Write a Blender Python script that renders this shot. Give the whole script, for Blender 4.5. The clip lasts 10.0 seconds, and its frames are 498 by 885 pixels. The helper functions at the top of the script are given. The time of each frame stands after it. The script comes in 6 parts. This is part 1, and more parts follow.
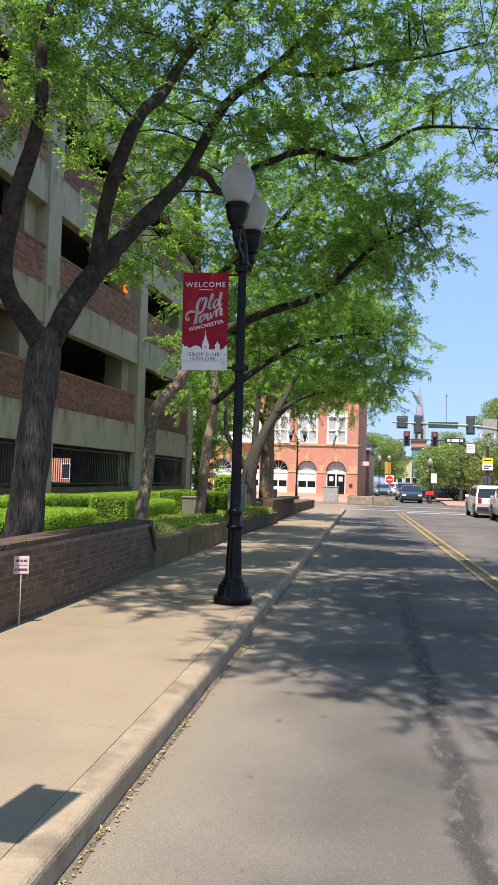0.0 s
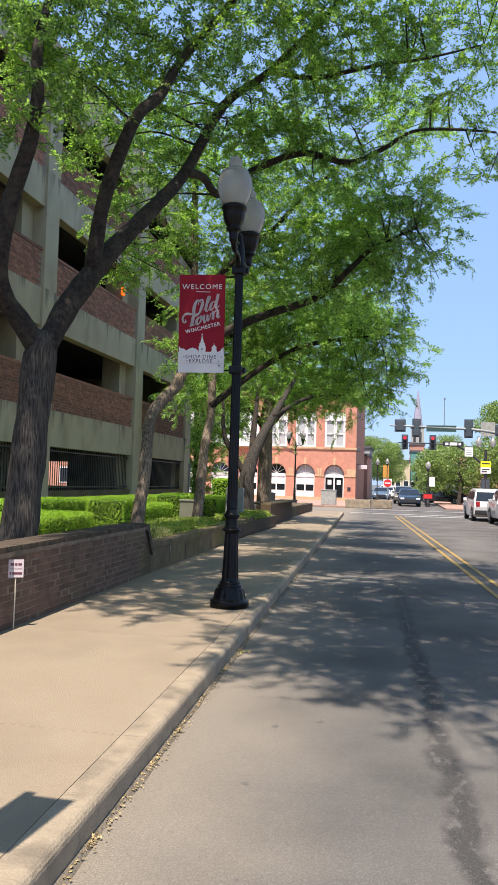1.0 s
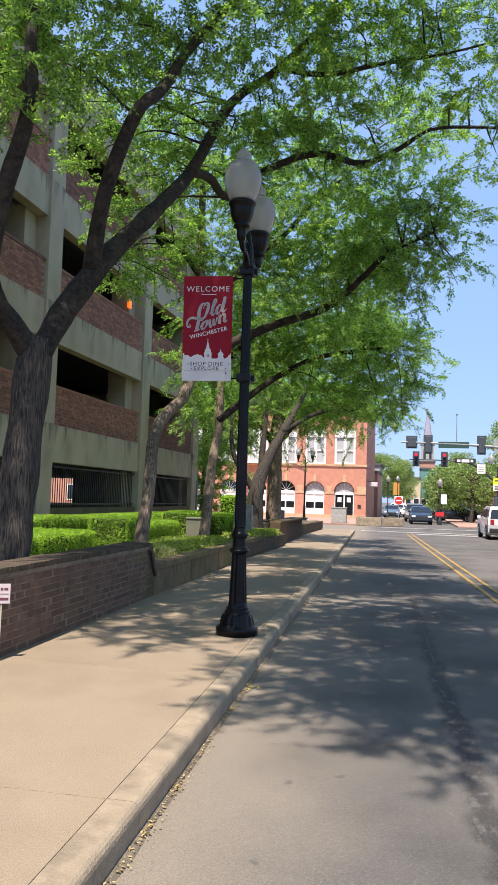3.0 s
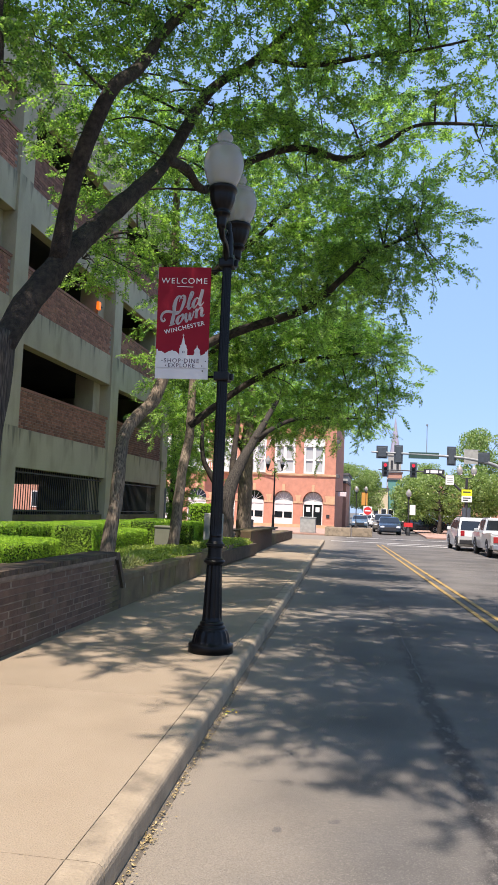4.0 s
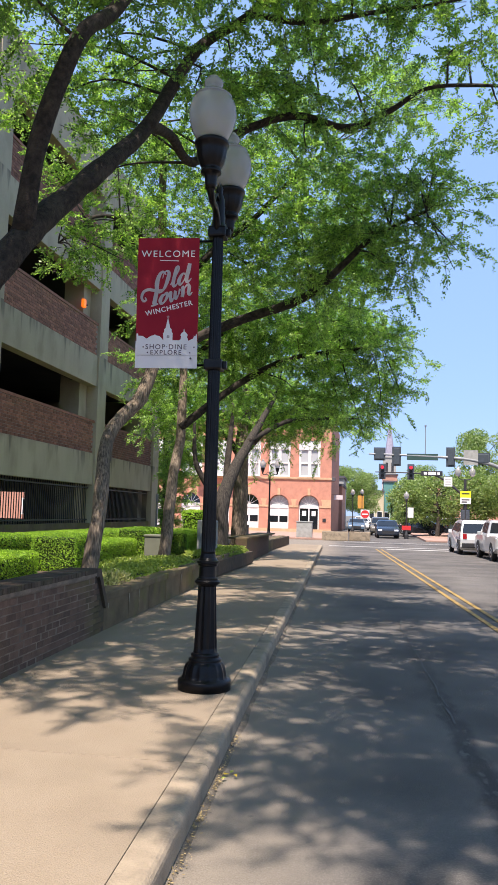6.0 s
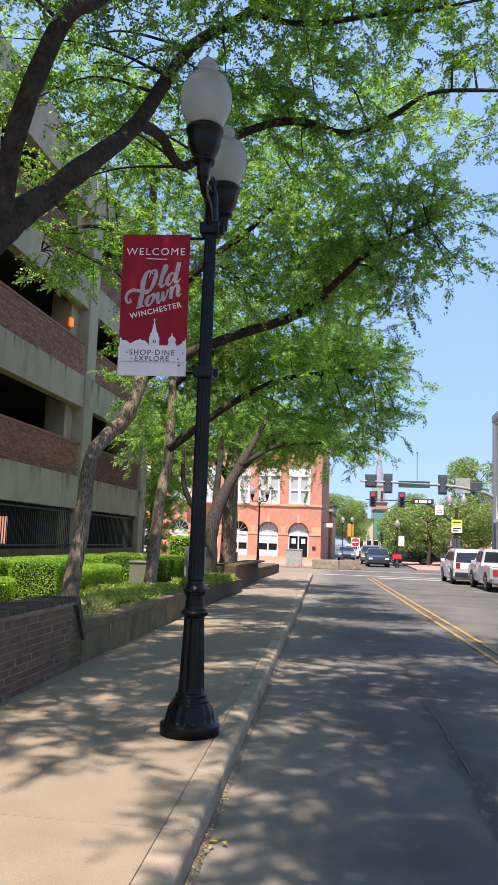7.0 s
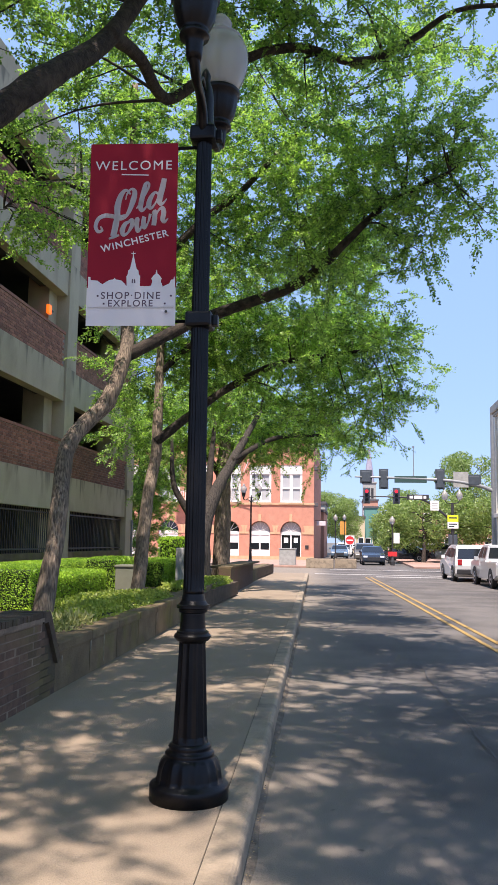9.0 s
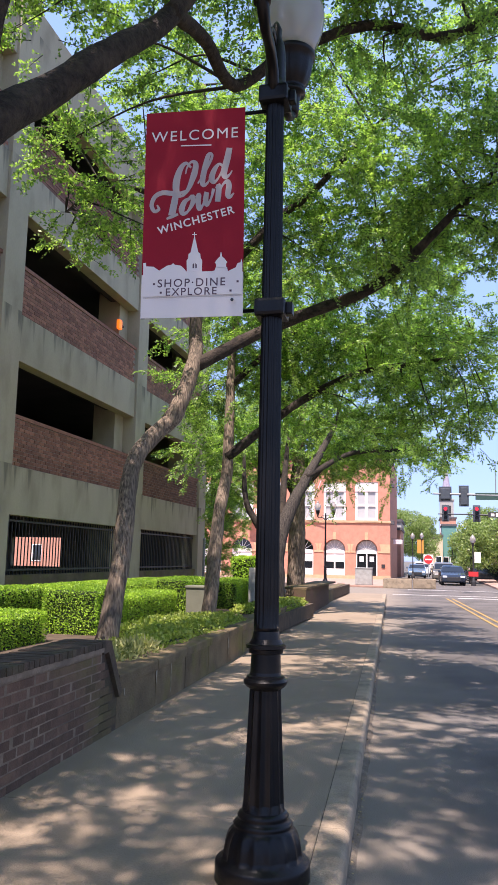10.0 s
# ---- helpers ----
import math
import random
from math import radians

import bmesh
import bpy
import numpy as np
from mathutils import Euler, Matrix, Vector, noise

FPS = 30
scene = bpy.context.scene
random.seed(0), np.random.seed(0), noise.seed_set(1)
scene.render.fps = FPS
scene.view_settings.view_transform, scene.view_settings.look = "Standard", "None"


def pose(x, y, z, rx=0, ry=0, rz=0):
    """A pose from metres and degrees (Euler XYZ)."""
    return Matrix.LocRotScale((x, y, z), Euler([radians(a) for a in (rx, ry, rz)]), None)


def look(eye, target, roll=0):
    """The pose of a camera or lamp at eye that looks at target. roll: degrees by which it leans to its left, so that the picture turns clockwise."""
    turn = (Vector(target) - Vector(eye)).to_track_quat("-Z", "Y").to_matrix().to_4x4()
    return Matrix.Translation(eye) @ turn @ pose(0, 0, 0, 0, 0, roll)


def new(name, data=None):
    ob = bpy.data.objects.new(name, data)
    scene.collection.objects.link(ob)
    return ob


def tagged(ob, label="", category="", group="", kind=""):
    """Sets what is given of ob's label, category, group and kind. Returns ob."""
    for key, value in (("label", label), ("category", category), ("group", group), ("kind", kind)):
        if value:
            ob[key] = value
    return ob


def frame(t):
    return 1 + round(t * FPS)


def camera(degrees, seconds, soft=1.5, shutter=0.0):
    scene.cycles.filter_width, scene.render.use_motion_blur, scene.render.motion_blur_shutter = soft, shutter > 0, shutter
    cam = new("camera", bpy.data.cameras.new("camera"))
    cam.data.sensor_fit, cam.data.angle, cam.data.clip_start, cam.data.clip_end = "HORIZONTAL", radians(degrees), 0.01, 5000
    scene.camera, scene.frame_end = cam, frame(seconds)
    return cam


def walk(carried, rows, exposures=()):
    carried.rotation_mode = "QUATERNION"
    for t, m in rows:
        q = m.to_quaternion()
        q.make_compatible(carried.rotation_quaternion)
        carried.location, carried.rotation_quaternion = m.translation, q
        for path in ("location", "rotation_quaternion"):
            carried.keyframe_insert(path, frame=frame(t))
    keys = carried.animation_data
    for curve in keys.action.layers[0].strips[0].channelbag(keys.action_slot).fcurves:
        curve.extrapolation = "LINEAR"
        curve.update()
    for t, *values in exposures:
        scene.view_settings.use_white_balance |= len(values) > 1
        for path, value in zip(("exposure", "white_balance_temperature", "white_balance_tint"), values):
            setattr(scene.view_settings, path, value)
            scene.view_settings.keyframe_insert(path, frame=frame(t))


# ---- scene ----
cam = camera(35.3, 10.0, soft=1.1)
PATH = [
    (0, (0.421, -0.06, 1.726), (0.03, 1.899, 1.815), 1.7),
    (0.5, (0.412, -0.045, 1.724), (0.027, 1.915, 1.815), 1.7),
    (1, (0.428, -0.002, 1.721), (0.041, 1.958, 1.819), 1.7),
    (1.5, (0.44, 0.164, 1.721), (0.04, 2.121, 1.824), 1.5),
    (2, (0.426, 0.309, 1.715), (0.012, 2.262, 1.825), 1.7),
    (3.5, (0.182, 0.972, 1.709), (-0.217, 2.925, 1.868), 1.7),
    (4, (0.066, 1.271, 1.685), (-0.264, 3.237, 1.853), 2.3),
    (4.5, (-0.048, 1.559, 1.695), (-0.357, 3.528, 1.859), 1.8),
    (5, (-0.099, 1.867, 1.704), (-0.409, 3.836, 1.864), 1.5),
    (5.2, (-0.114, 2.004, 1.716), (-0.428, 3.972, 1.881), 1.5),
    (6.3, (-0.201, 2.675, 1.743), (-0.515, 4.641, 1.939), 1.6),
    (6.5, (-0.228, 2.809, 1.724), (-0.53, 4.773, 1.951), 1.7),
    (7, (-0.307, 3.157, 1.705), (-0.595, 5.12, 1.954), 2.0),
    (7.5, (-0.4, 3.541, 1.698), (-0.677, 5.506, 1.954), 1.5),
    (8, (-0.448, 3.911, 1.701), (-0.704, 5.878, 1.953), 1.4),
    (8.5, (-0.59, 4.304, 1.716), (-0.826, 6.274, 1.966), 1.1),
    (9, (-0.676, 4.689, 1.693), (-0.934, 6.657, 1.943), 0.9),
    (9.5, (-0.737, 5.066, 1.7), (-1.091, 7.019, 1.946), 0.8),
    (10, (-0.818, 5.429, 1.74), (-1.259, 7.358, 2.031), 1.2),
]
walk(cam, [(t, look(eye, target, roll)) for t, eye, target, roll in PATH], exposures=[(0.0, 1.34, 6500, 15), (3.0, 1.34, 6490, 16), (5.0, 1.40, 6470, 18), (8.0, 1.41, 6430, 19), (9.0, 1.45, 6450, 22), (10.0, 1.62, 6480, 28)])

# ---- light ----
SUN_ELEV, SUN_SIDE = 65.0, 5.0      # height of the sun; degrees to the left of straight behind the first view
world = bpy.data.worlds.new("sky")
scene.world = world
world.use_nodes = True
wn = world.node_tree
sky = wn.nodes.new("ShaderNodeTexSky")
sky.sky_type = "NISHITA"
sky.sun_disc = False
sky.sun_elevation = radians(SUN_ELEV)
sky.sun_rotation = radians(180 + SUN_SIDE)
sky.air_density, sky.dust_density, sky.ozone_density = 1.0, 0.5, 2.0
wn.nodes["Background"].inputs["Strength"].default_value = 0.15
haze = wn.nodes.new("ShaderNodeMix")
haze.data_type = "RGBA"
haze.inputs[0].default_value = 0.88
haze.inputs[7].default_value = (0.90, 1.50, 2.50, 1)      # even summer haze over the clear sky
wn.links.new(sky.outputs[0], haze.inputs[6])
wn.links.new(haze.outputs[2], wn.nodes["Background"].inputs[0])
sun = new("sun", bpy.data.lights.new("sun", "SUN"))
sun.data.energy, sun.data.angle, sun.data.color = 3.35, radians(0.55), (1.0, 0.92, 0.80)
_h = math.cos(radians(SUN_ELEV))
SUN_FROM = Vector((-_h * math.sin(radians(SUN_SIDE)), -_h * math.cos(radians(SUN_SIDE)), math.sin(radians(SUN_ELEV))))
sun.matrix_world = look(SUN_FROM * 60, (0, 0, 0))


# ---- materials ----
def mat(name, col, rough=0.7, metal=0.0, var=0.25, scale=6.0, fine=60.0, bump=0.15, col2=None, spec=0.5,
        island=0.0, objvar=0.0, stretch=(1, 1, 1), stain=None, stain_scale=1.2, stain_amt=0.5, glow=0.0, coat=0.0):
    """A surface with variation at two scales, fine relief and, if wished, stains."""
    m = bpy.data.materials.new(name)
    m.use_nodes = True
    nt = m.node_tree
    N, L = nt.nodes.new, nt.links.new
    b = nt.nodes["Principled BSDF"]
    b.inputs["Roughness"].default_value = rough
    b.inputs["Metallic"].default_value = metal
    b.inputs["Specular IOR Level"].default_value = spec
    b.inputs["Coat Weight"].default_value = coat
    geo = N("ShaderNodeNewGeometry")
    mp = N("ShaderNodeMapping")
    mp.inputs["Scale"].default_value = stretch
    L(geo.outputs["Position"], mp.inputs[0])
    big, small = N("ShaderNodeTexNoise"), N("ShaderNodeTexNoise")
    for n, s, d in ((big, scale, 5.0), (small, fine, 3.0)):
        n.inputs["Scale"].default_value, n.inputs["Detail"].default_value = s, d
        L(mp.outputs[0], n.inputs["Vector"])
    c2 = col2 or tuple(c * (1 - var) for c in col)
    ramp = N("ShaderNodeMapRange")
    ramp.inputs[1].default_value, ramp.inputs[2].default_value = 0.35, 0.65
    L(big.outputs["Fac"], ramp.inputs[0])
    mix = N("ShaderNodeMix")
    mix.data_type = "RGBA"
    mix.inputs[6].default_value, mix.inputs[7].default_value = (*col, 1), (*c2, 1)
    L(ramp.outputs[0], mix.inputs[0])
    hsv = N("ShaderNodeHueSaturation")
    val = N("ShaderNodeMapRange")
    val.inputs[3].default_value, val.inputs[4].default_value = 1 - var * 0.8, 1 + var * 0.8
    L(small.outputs["Fac"], val.inputs[0])
    last = val.outputs[0]
    for amt, src in ((island, geo.outputs["Random Per Island"]), (objvar, None)):
        if amt:
            if src is None:
                src = N("ShaderNodeObjectInfo").outputs["Random"]
            r = N("ShaderNodeMapRange")
            r.inputs[3].default_value, r.inputs[4].default_value = 1 - amt, 1 + amt
            L(src, r.inputs[0])
            mul = N("ShaderNodeMath")
            mul.operation = "MULTIPLY"
            L(last, mul.inputs[0])
            L(r.outputs[0], mul.inputs[1])
            last = mul.outputs[0]
    L(last, hsv.inputs["Value"])
    out = mix.outputs[2]
    if stain:
        st = N("ShaderNodeTexNoise")
        st.inputs["Scale"].default_value, st.inputs["Detail"].default_value = stain_scale, 6.0
        L(mp.outputs[0], st.inputs["Vector"])
        sr = N("ShaderNodeMapRange")
        sr.inputs[1].default_value, sr.inputs[2].default_value, sr.inputs[4].default_value = 0.5, 0.68, stain_amt
        L(st.outputs["Fac"], sr.inputs[0])
        sm = N("ShaderNodeMix")
        sm.data_type = "RGBA"
        sm.inputs[7].default_value = (*stain, 1)
        L(out, sm.inputs[6])
        L(sr.outputs[0], sm.inputs[0])
        out = sm.outputs[2]
    L(out, hsv.inputs["Color"])
    L(hsv.outputs[0], b.inputs["Base Color"])
    if bump:
        bp = N("ShaderNodeBump")
        bp.inputs["Strength"].default_value, bp.inputs["Distance"].default_value = bump, 0.02
        L(small.outputs["Fac"], bp.inputs["Height"])
        L(bp.outputs[0], b.inputs["Normal"])
    if glow:
        b.inputs["Emission Color"].default_value = (*col, 1)
        b.inputs["Emission Strength"].default_value = glow
    return m


def leaf_mat(name, dark, light, trans=0.45):
    m = bpy.data.materials.new(name)
    m.use_nodes = True
    nt = m.node_tree
    N, L = nt.nodes.new, nt.links.new
    nt.nodes.remove(nt.nodes["Principled BSDF"])
    geo = N("ShaderNodeNewGeometry")
    n = N("ShaderNodeTexNoise")
    n.inputs["Scale"].default_value, n.inputs["Detail"].default_value = 1.3, 3.0
    L(geo.outputs["Position"], n.inputs["Vector"])
    a = N("ShaderNodeMath")
    a.operation = "MULTIPLY_ADD"
    L(geo.outputs["Random Per Island"], a.inputs[0])
    a.inputs[1].default_value = 0.62
    L(n.outputs["Fac"], a.inputs[2])
    r = N("ShaderNodeMapRange")
    r.inputs[1].default_value, r.inputs[2].default_value = 0.45, 1.1
    L(a.outputs[0], r.inputs[0])
    mix = N("ShaderNodeMix")
    mix.data_type = "RGBA"
    mix.inputs[6].default_value, mix.inputs[7].default_value = (*dark, 1), (*light, 1)
    L(r.outputs[0], mix.inputs[0])
    d, t, g = N("ShaderNodeBsdfDiffuse"), N("ShaderNodeBsdfTranslucent"), N("ShaderNodeBsdfGlossy")
    g.inputs["Roughness"].default_value = 0.45
    warm = N("ShaderNodeMix")
    warm.data_type, warm.blend_type = "RGBA", "MULTIPLY"
    warm.inputs[0].default_value = 1.0
    warm.inputs[7].default_value = (1.25, 1.42, 0.72, 1)
    L(mix.outputs[2], warm.inputs[6])
    L(mix.outputs[2], d.inputs[0])
    L(warm.outputs[2], t.inputs[0])
    m1, m2 = N("ShaderNodeMixShader"), N("ShaderNodeMixShader")
    m1.inputs[0].default_value, m2.inputs[0].default_value = trans, 0.03
    L(d.outputs[0], m1.inputs[1])
    L(t.outputs[0], m1.inputs[2])
    L(m1.outputs[0], m2.inputs[1])
    L(g.outputs[0], m2.inputs[2])
    L(m2.outputs[0], nt.nodes["Material Output"].inputs[0])
    return m


ASPHALT = mat("asphalt", (0.138, 0.125, 0.110), 0.9, var=0.55, scale=0.6, fine=110, bump=0.4, stain=(0.082, 0.079, 0.076), stain_scale=0.35, stain_amt=0.45)


def asphalt_marks(m):
    """A ragged tarry track along the lane, and sandy dust washed against the kerb."""
    nt = m.node_tree
    N, L = nt.nodes.new, nt.links.new
    hsv = next(n for n in nt.nodes if n.type == "HUE_SAT")
    base = hsv.inputs["Color"].links[0].from_socket
    sep = N("ShaderNodeSeparateXYZ")
    geo = N("ShaderNodeNewGeometry")
    L(geo.outputs["Position"], sep.inputs[0])

    def calc(op, a, b, c=None):
        n = N("ShaderNodeMath")
        n.operation = op
        for i, v in enumerate((a, b, c)):
            if v is None:
                continue
            if isinstance(v, (int, float)):
                n.inputs[i].default_value = v
            else:
                L(v, n.inputs[i])
        return n.outputs[0]

    def fog(scale, detail, stretch=(1, 1, 1)):
        mp = N("ShaderNodeMapping")
        mp.inputs["Scale"].default_value = stretch
        L(geo.outputs["Position"], mp.inputs[0])
        n = N("ShaderNodeTexNoise")
        n.inputs["Scale"].default_value, n.inputs["Detail"].default_value = scale, detail
        L(mp.outputs[0], n.inputs["Vector"])
        return n.outputs["Fac"]

    def ease(v, a, b, top):
        r = N("ShaderNodeMapRange")
        r.inputs[1].default_value, r.inputs[2].default_value, r.inputs[4].default_value = a, b, top
        L(v, r.inputs[0])
        return r.outputs[0]

    def blend(fac, under, col):
        x = N("ShaderNodeMix")
        x.data_type = "RGBA"
        x.inputs[7].default_value = (*col, 1)
        L(fac, x.inputs[0])
        L(under, x.inputs[6])
        return x.outputs[2]

    # distance from the kerb line, then dust
    k = calc("ADD", calc("MULTIPLY_ADD", sep.outputs[1], 0.0435, sep.outputs[0]), 0.83)
    dust = ease(calc("MULTIPLY_ADD", fog(1.3, 6), -0.9, k), 0.75, -0.30, 0.85)
    out = blend(dust, base, (0.226, 0.188, 0.140))
    # tarry track
    c = calc("ADD", calc("MULTIPLY_ADD", sep.outputs[1], 0.0425, sep.outputs[0]), -0.945)
    c = calc("ABSOLUTE", calc("MULTIPLY_ADD", fog(2.2, 4), 0.30, calc("ADD", c, -0.15)), 0)
    band = ease(c, 0.12, 0.05, 1.0)
    rag = ease(fog(9, 6, (1.6, 0.7, 1)), 0.34, 0.45, 0.95)
    band = calc("MULTIPLY", band, ease(sep.outputs[1], 16.0, 8.0, 1.0))
    out = blend(calc("MULTIPLY", band, rag), out, (0.034, 0.031, 0.029))
    # scattered oil drops and wear
    out = blend(ease(fog(5.5, 2), 0.71, 0.74, 0.7), out, (0.07, 0.064, 0.058))
    # pale and dark stone chips worn out of the binder
    chips = fog(150, 2.5)
    out = blend(ease(chips, 0.57, 0.66, 0.4), out, (0.26, 0.236, 0.206))
    out = blend(ease(chips, 0.43, 0.35, 0.42), out, (0.075, 0.07, 0.064))
    L(out, hsv.inputs["Color"])


asphalt_marks(ASPHALT)
TAR = mat("tar", (0.05, 0.048, 0.045), 0.6, var=0.3, fine=30)
EARTH = mat("earth", (0.10, 0.07, 0.045), 0.95, var=0.4, scale=5, fine=40, bump=0.6)
FAR_GROUND = mat("far_ground", (0.14, 0.13, 0.11), 0.95, var=0.3, scale=0.2, fine=3)
PAVING = mat("paving_concrete", (0.276, 0.217, 0.149), 0.85, var=0.36, scale=3.0, fine=110, bump=0.5, col2=(0.262, 0.203, 0.137), objvar=0.06, stain=(0.195, 0.152, 0.103), stain_scale=0.9, stain_amt=0.5)
KERB = mat("kerb_concrete", (0.34, 0.27, 0.185), 0.88, var=0.22, scale=5, fine=70, bump=0.4, objvar=0.05, stain=(0.13, 0.105, 0.075), stain_scale=4, stain_amt=0.65)
SILT = mat("silt", (0.19, 0.155, 0.112), 0.95, var=0.5, scale=7, fine=60, bump=0.8, stain=(0.12, 0.10, 0.075), stain_scale=4, stain_amt=0.8)
LIME = mat("lime", (0.42, 0.38, 0.28), 0.95, var=0.5, scale=20, fine=80, bump=0.3, stain=(0.16, 0.14, 0.07), stain_scale=12, stain_amt=0.9)
CREAM_WIRE = mat("cream_wire", (0.55, 0.48, 0.36), 0.6, var=0.15)
SIGN_PINK = mat("sign_pink", (0.66, 0.56, 0.56), 0.6, var=0.08)
SIGN_MAROON = mat("sign_maroon", (0.16, 0.05, 0.07), 0.7, var=0.1)
JOINT = mat("joint", (0.10, 0.085, 0.065), 0.95, var=0.3)
COPING = mat("coping_brick", (0.092, 0.064, 0.042), 0.9, var=0.4, scale=9, fine=70, bump=0.5, objvar=0.3, stain=(0.07, 0.066, 0.026), stain_scale=2.0, stain_amt=0.8)
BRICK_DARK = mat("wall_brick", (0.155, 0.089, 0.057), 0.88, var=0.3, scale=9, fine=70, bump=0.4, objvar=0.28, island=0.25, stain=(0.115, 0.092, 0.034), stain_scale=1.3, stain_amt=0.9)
MORTAR_DARK = mat("wall_mortar", (0.27, 0.205, 0.145), 0.95, var=0.35, scale=6, fine=60, bump=0.3, stain=(0.09, 0.075, 0.055), stain_scale=2.0, stain_amt=0.8)
MOSSY = mat("mossy_concrete", (0.185, 0.135, 0.07), 0.93, var=0.4, scale=3, fine=50, bump=0.6, objvar=0.14, stain=(0.135, 0.125, 0.028), stain_scale=1.8, stain_amt=0.85)
GARAGE_CONC = mat("garage_concrete", (0.46, 0.385, 0.26), 0.9, var=0.12, scale=1.5, fine=40, bump=0.15, stretch=(1, 1, 0.45), stain=(0.25, 0.205, 0.13), stain_scale=1.6, stain_amt=0.5)


def drip_marks(m):
    """Dark rain drips that run down from the tops of the concrete beams."""
    nt = m.node_tree
    N, L = nt.nodes.new, nt.links.new
    hsv = next(n for n in nt.nodes if n.type == "HUE_SAT")
    base = hsv.inputs["Color"].links[0].from_socket
    geo, sep, mp, fog = N("ShaderNodeNewGeometry"), N("ShaderNodeSeparateXYZ"), N("ShaderNodeMapping"), N("ShaderNodeTexNoise")
    L(geo.outputs["Position"], sep.inputs[0])
    L(geo.outputs["Position"], mp.inputs[0])
    mp.inputs["Scale"].default_value = (1, 1, 0.10)
    fog.inputs["Scale"].default_value, fog.inputs["Detail"].default_value = 4.5, 5.0
    L(mp.outputs[0], fog.inputs["Vector"])
    steps = ((sep.outputs[2], "SUBTRACT", 2.48), (None, "MODULO", 3.09), (None, "MULTIPLY", 0.30), (None, "ADD", fog.outputs["Fac"]))
    last = None
    for src, op, v in steps:
        n = N("ShaderNodeMath")
        n.operation = op
        L(src or last, n.inputs[0])
        if isinstance(v, float):
            n.inputs[1].default_value = v
        else:
            L(v, n.inputs[1])
        last = n.outputs[0]
        if op == "MODULO":
            height = last
    r = N("ShaderNodeMapRange")
    r.inputs[1].default_value, r.inputs[2].default_value, r.inputs[4].default_value = 0.76, 0.90, 0.75
    L(last, r.inputs[0])
    top, keep = N("ShaderNodeMath"), N("ShaderNodeMath")
    top.operation, keep.operation = "LESS_THAN", "MULTIPLY"
    top.inputs[1].default_value = 0.985
    L(height, top.inputs[0])
    L(top.outputs[0], keep.inputs[0])
    L(r.outputs[0], keep.inputs[1])
    x = N("ShaderNodeMix")
    x.data_type = "RGBA"
    x.inputs[7].default_value = (0.13, 0.115, 0.08, 1)
    L(keep.outputs[0], x.inputs[0])
    L(base, x.inputs[6])
    L(x.outputs[2], hsv.inputs["Color"])


drip_marks(GARAGE_CONC)
GARAGE_BRICK = mat("garage_brick", (0.31, 0.135, 0.085), 0.88, var=0.25, scale=8, fine=60, bump=0.3, objvar=0.3, island=0.3)
GARAGE_MORTAR = mat("garage_mortar", (0.33, 0.27, 0.22), 0.95, var=0.2)
# Interior concrete darkened in its colour to stand for the garage's inner shade.
SHADED_INSIDE = mat("garage_inside_shaded", (0.07, 0.065, 0.06), 0.95, var=0.3, scale=1.0)
BLACK_PAINT = mat("black_paint", (0.007, 0.007, 0.008), 0.33, var=0.3, scale=12, fine=80, bump=0.06, spec=0.22)
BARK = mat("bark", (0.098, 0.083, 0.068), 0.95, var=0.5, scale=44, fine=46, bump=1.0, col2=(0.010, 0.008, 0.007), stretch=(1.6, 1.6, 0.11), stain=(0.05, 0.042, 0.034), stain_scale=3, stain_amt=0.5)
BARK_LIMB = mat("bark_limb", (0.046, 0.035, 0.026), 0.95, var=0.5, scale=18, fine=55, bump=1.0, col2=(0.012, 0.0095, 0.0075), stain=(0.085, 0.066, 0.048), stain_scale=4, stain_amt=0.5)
# Pale furrowed bark; the sun on these trunks is put into the colour.
BARK_PALE_LIT = mat("bark_pale_lit", (0.30, 0.235, 0.165), 0.95, var=0.4, scale=34, fine=40, bump=1.0, col2=(0.07, 0.052, 0.038), stretch=(1.5, 1.5, 0.22), stain=(0.09, 0.075, 0.06), stain_scale=2.5, stain_amt=0.6)
TWIG = mat("twig", (0.045, 0.036, 0.028), 0.9, var=0.3)
LEAF = leaf_mat("leaf", (0.054, 0.132, 0.048), (0.37, 0.53, 0.125), 0.62)
# Leaves of distant trees, their colour lightened to include haze.
LEAF_FAR = leaf_mat("leaf_far_hazed", (0.13, 0.20, 0.065), (0.30, 0.38, 0.13), 0.45)
LEAF_HEDGE = leaf_mat("leaf_hedge", (0.11, 0.25, 0.02), (0.40, 0.60, 0.05), 0.35)
LEAF_BLADE = leaf_mat("leaf_blade", (0.16, 0.20, 0.06), (0.55, 0.52, 0.24), 0.35)
LEAF_COVER = leaf_mat("leaf_cover", (0.17, 0.25, 0.04), (0.42, 0.48, 0.10), 0.4)
# Near-black green that stands for the shade behind the outer leaves.
HEDGE_CORE = mat("hedge_shade_core", (0.018, 0.034, 0.010), 0.95, var=0.5, scale=12)
RED_CLOTH = mat("red_vinyl", (0.29, 0.012, 0.026), 0.75, spec=0.2, var=0.12, scale=3, fine=300, bump=0.05)
WHITE_CLOTH = mat("white_vinyl", (0.72, 0.68, 0.66), 0.6, var=0.06, scale=3, fine=300, bump=0.05)
INK = mat("dark_ink", (0.09, 0.05, 0.07), 0.6, var=0.1)
# Orange brick, its colour lightened to hold the haze and glare over it.
HAZED_TOWN_BRICK = mat("hazed_orange_brick", (0.56, 0.255, 0.17), 0.88, var=0.18, scale=2, fine=12, bump=0.1)
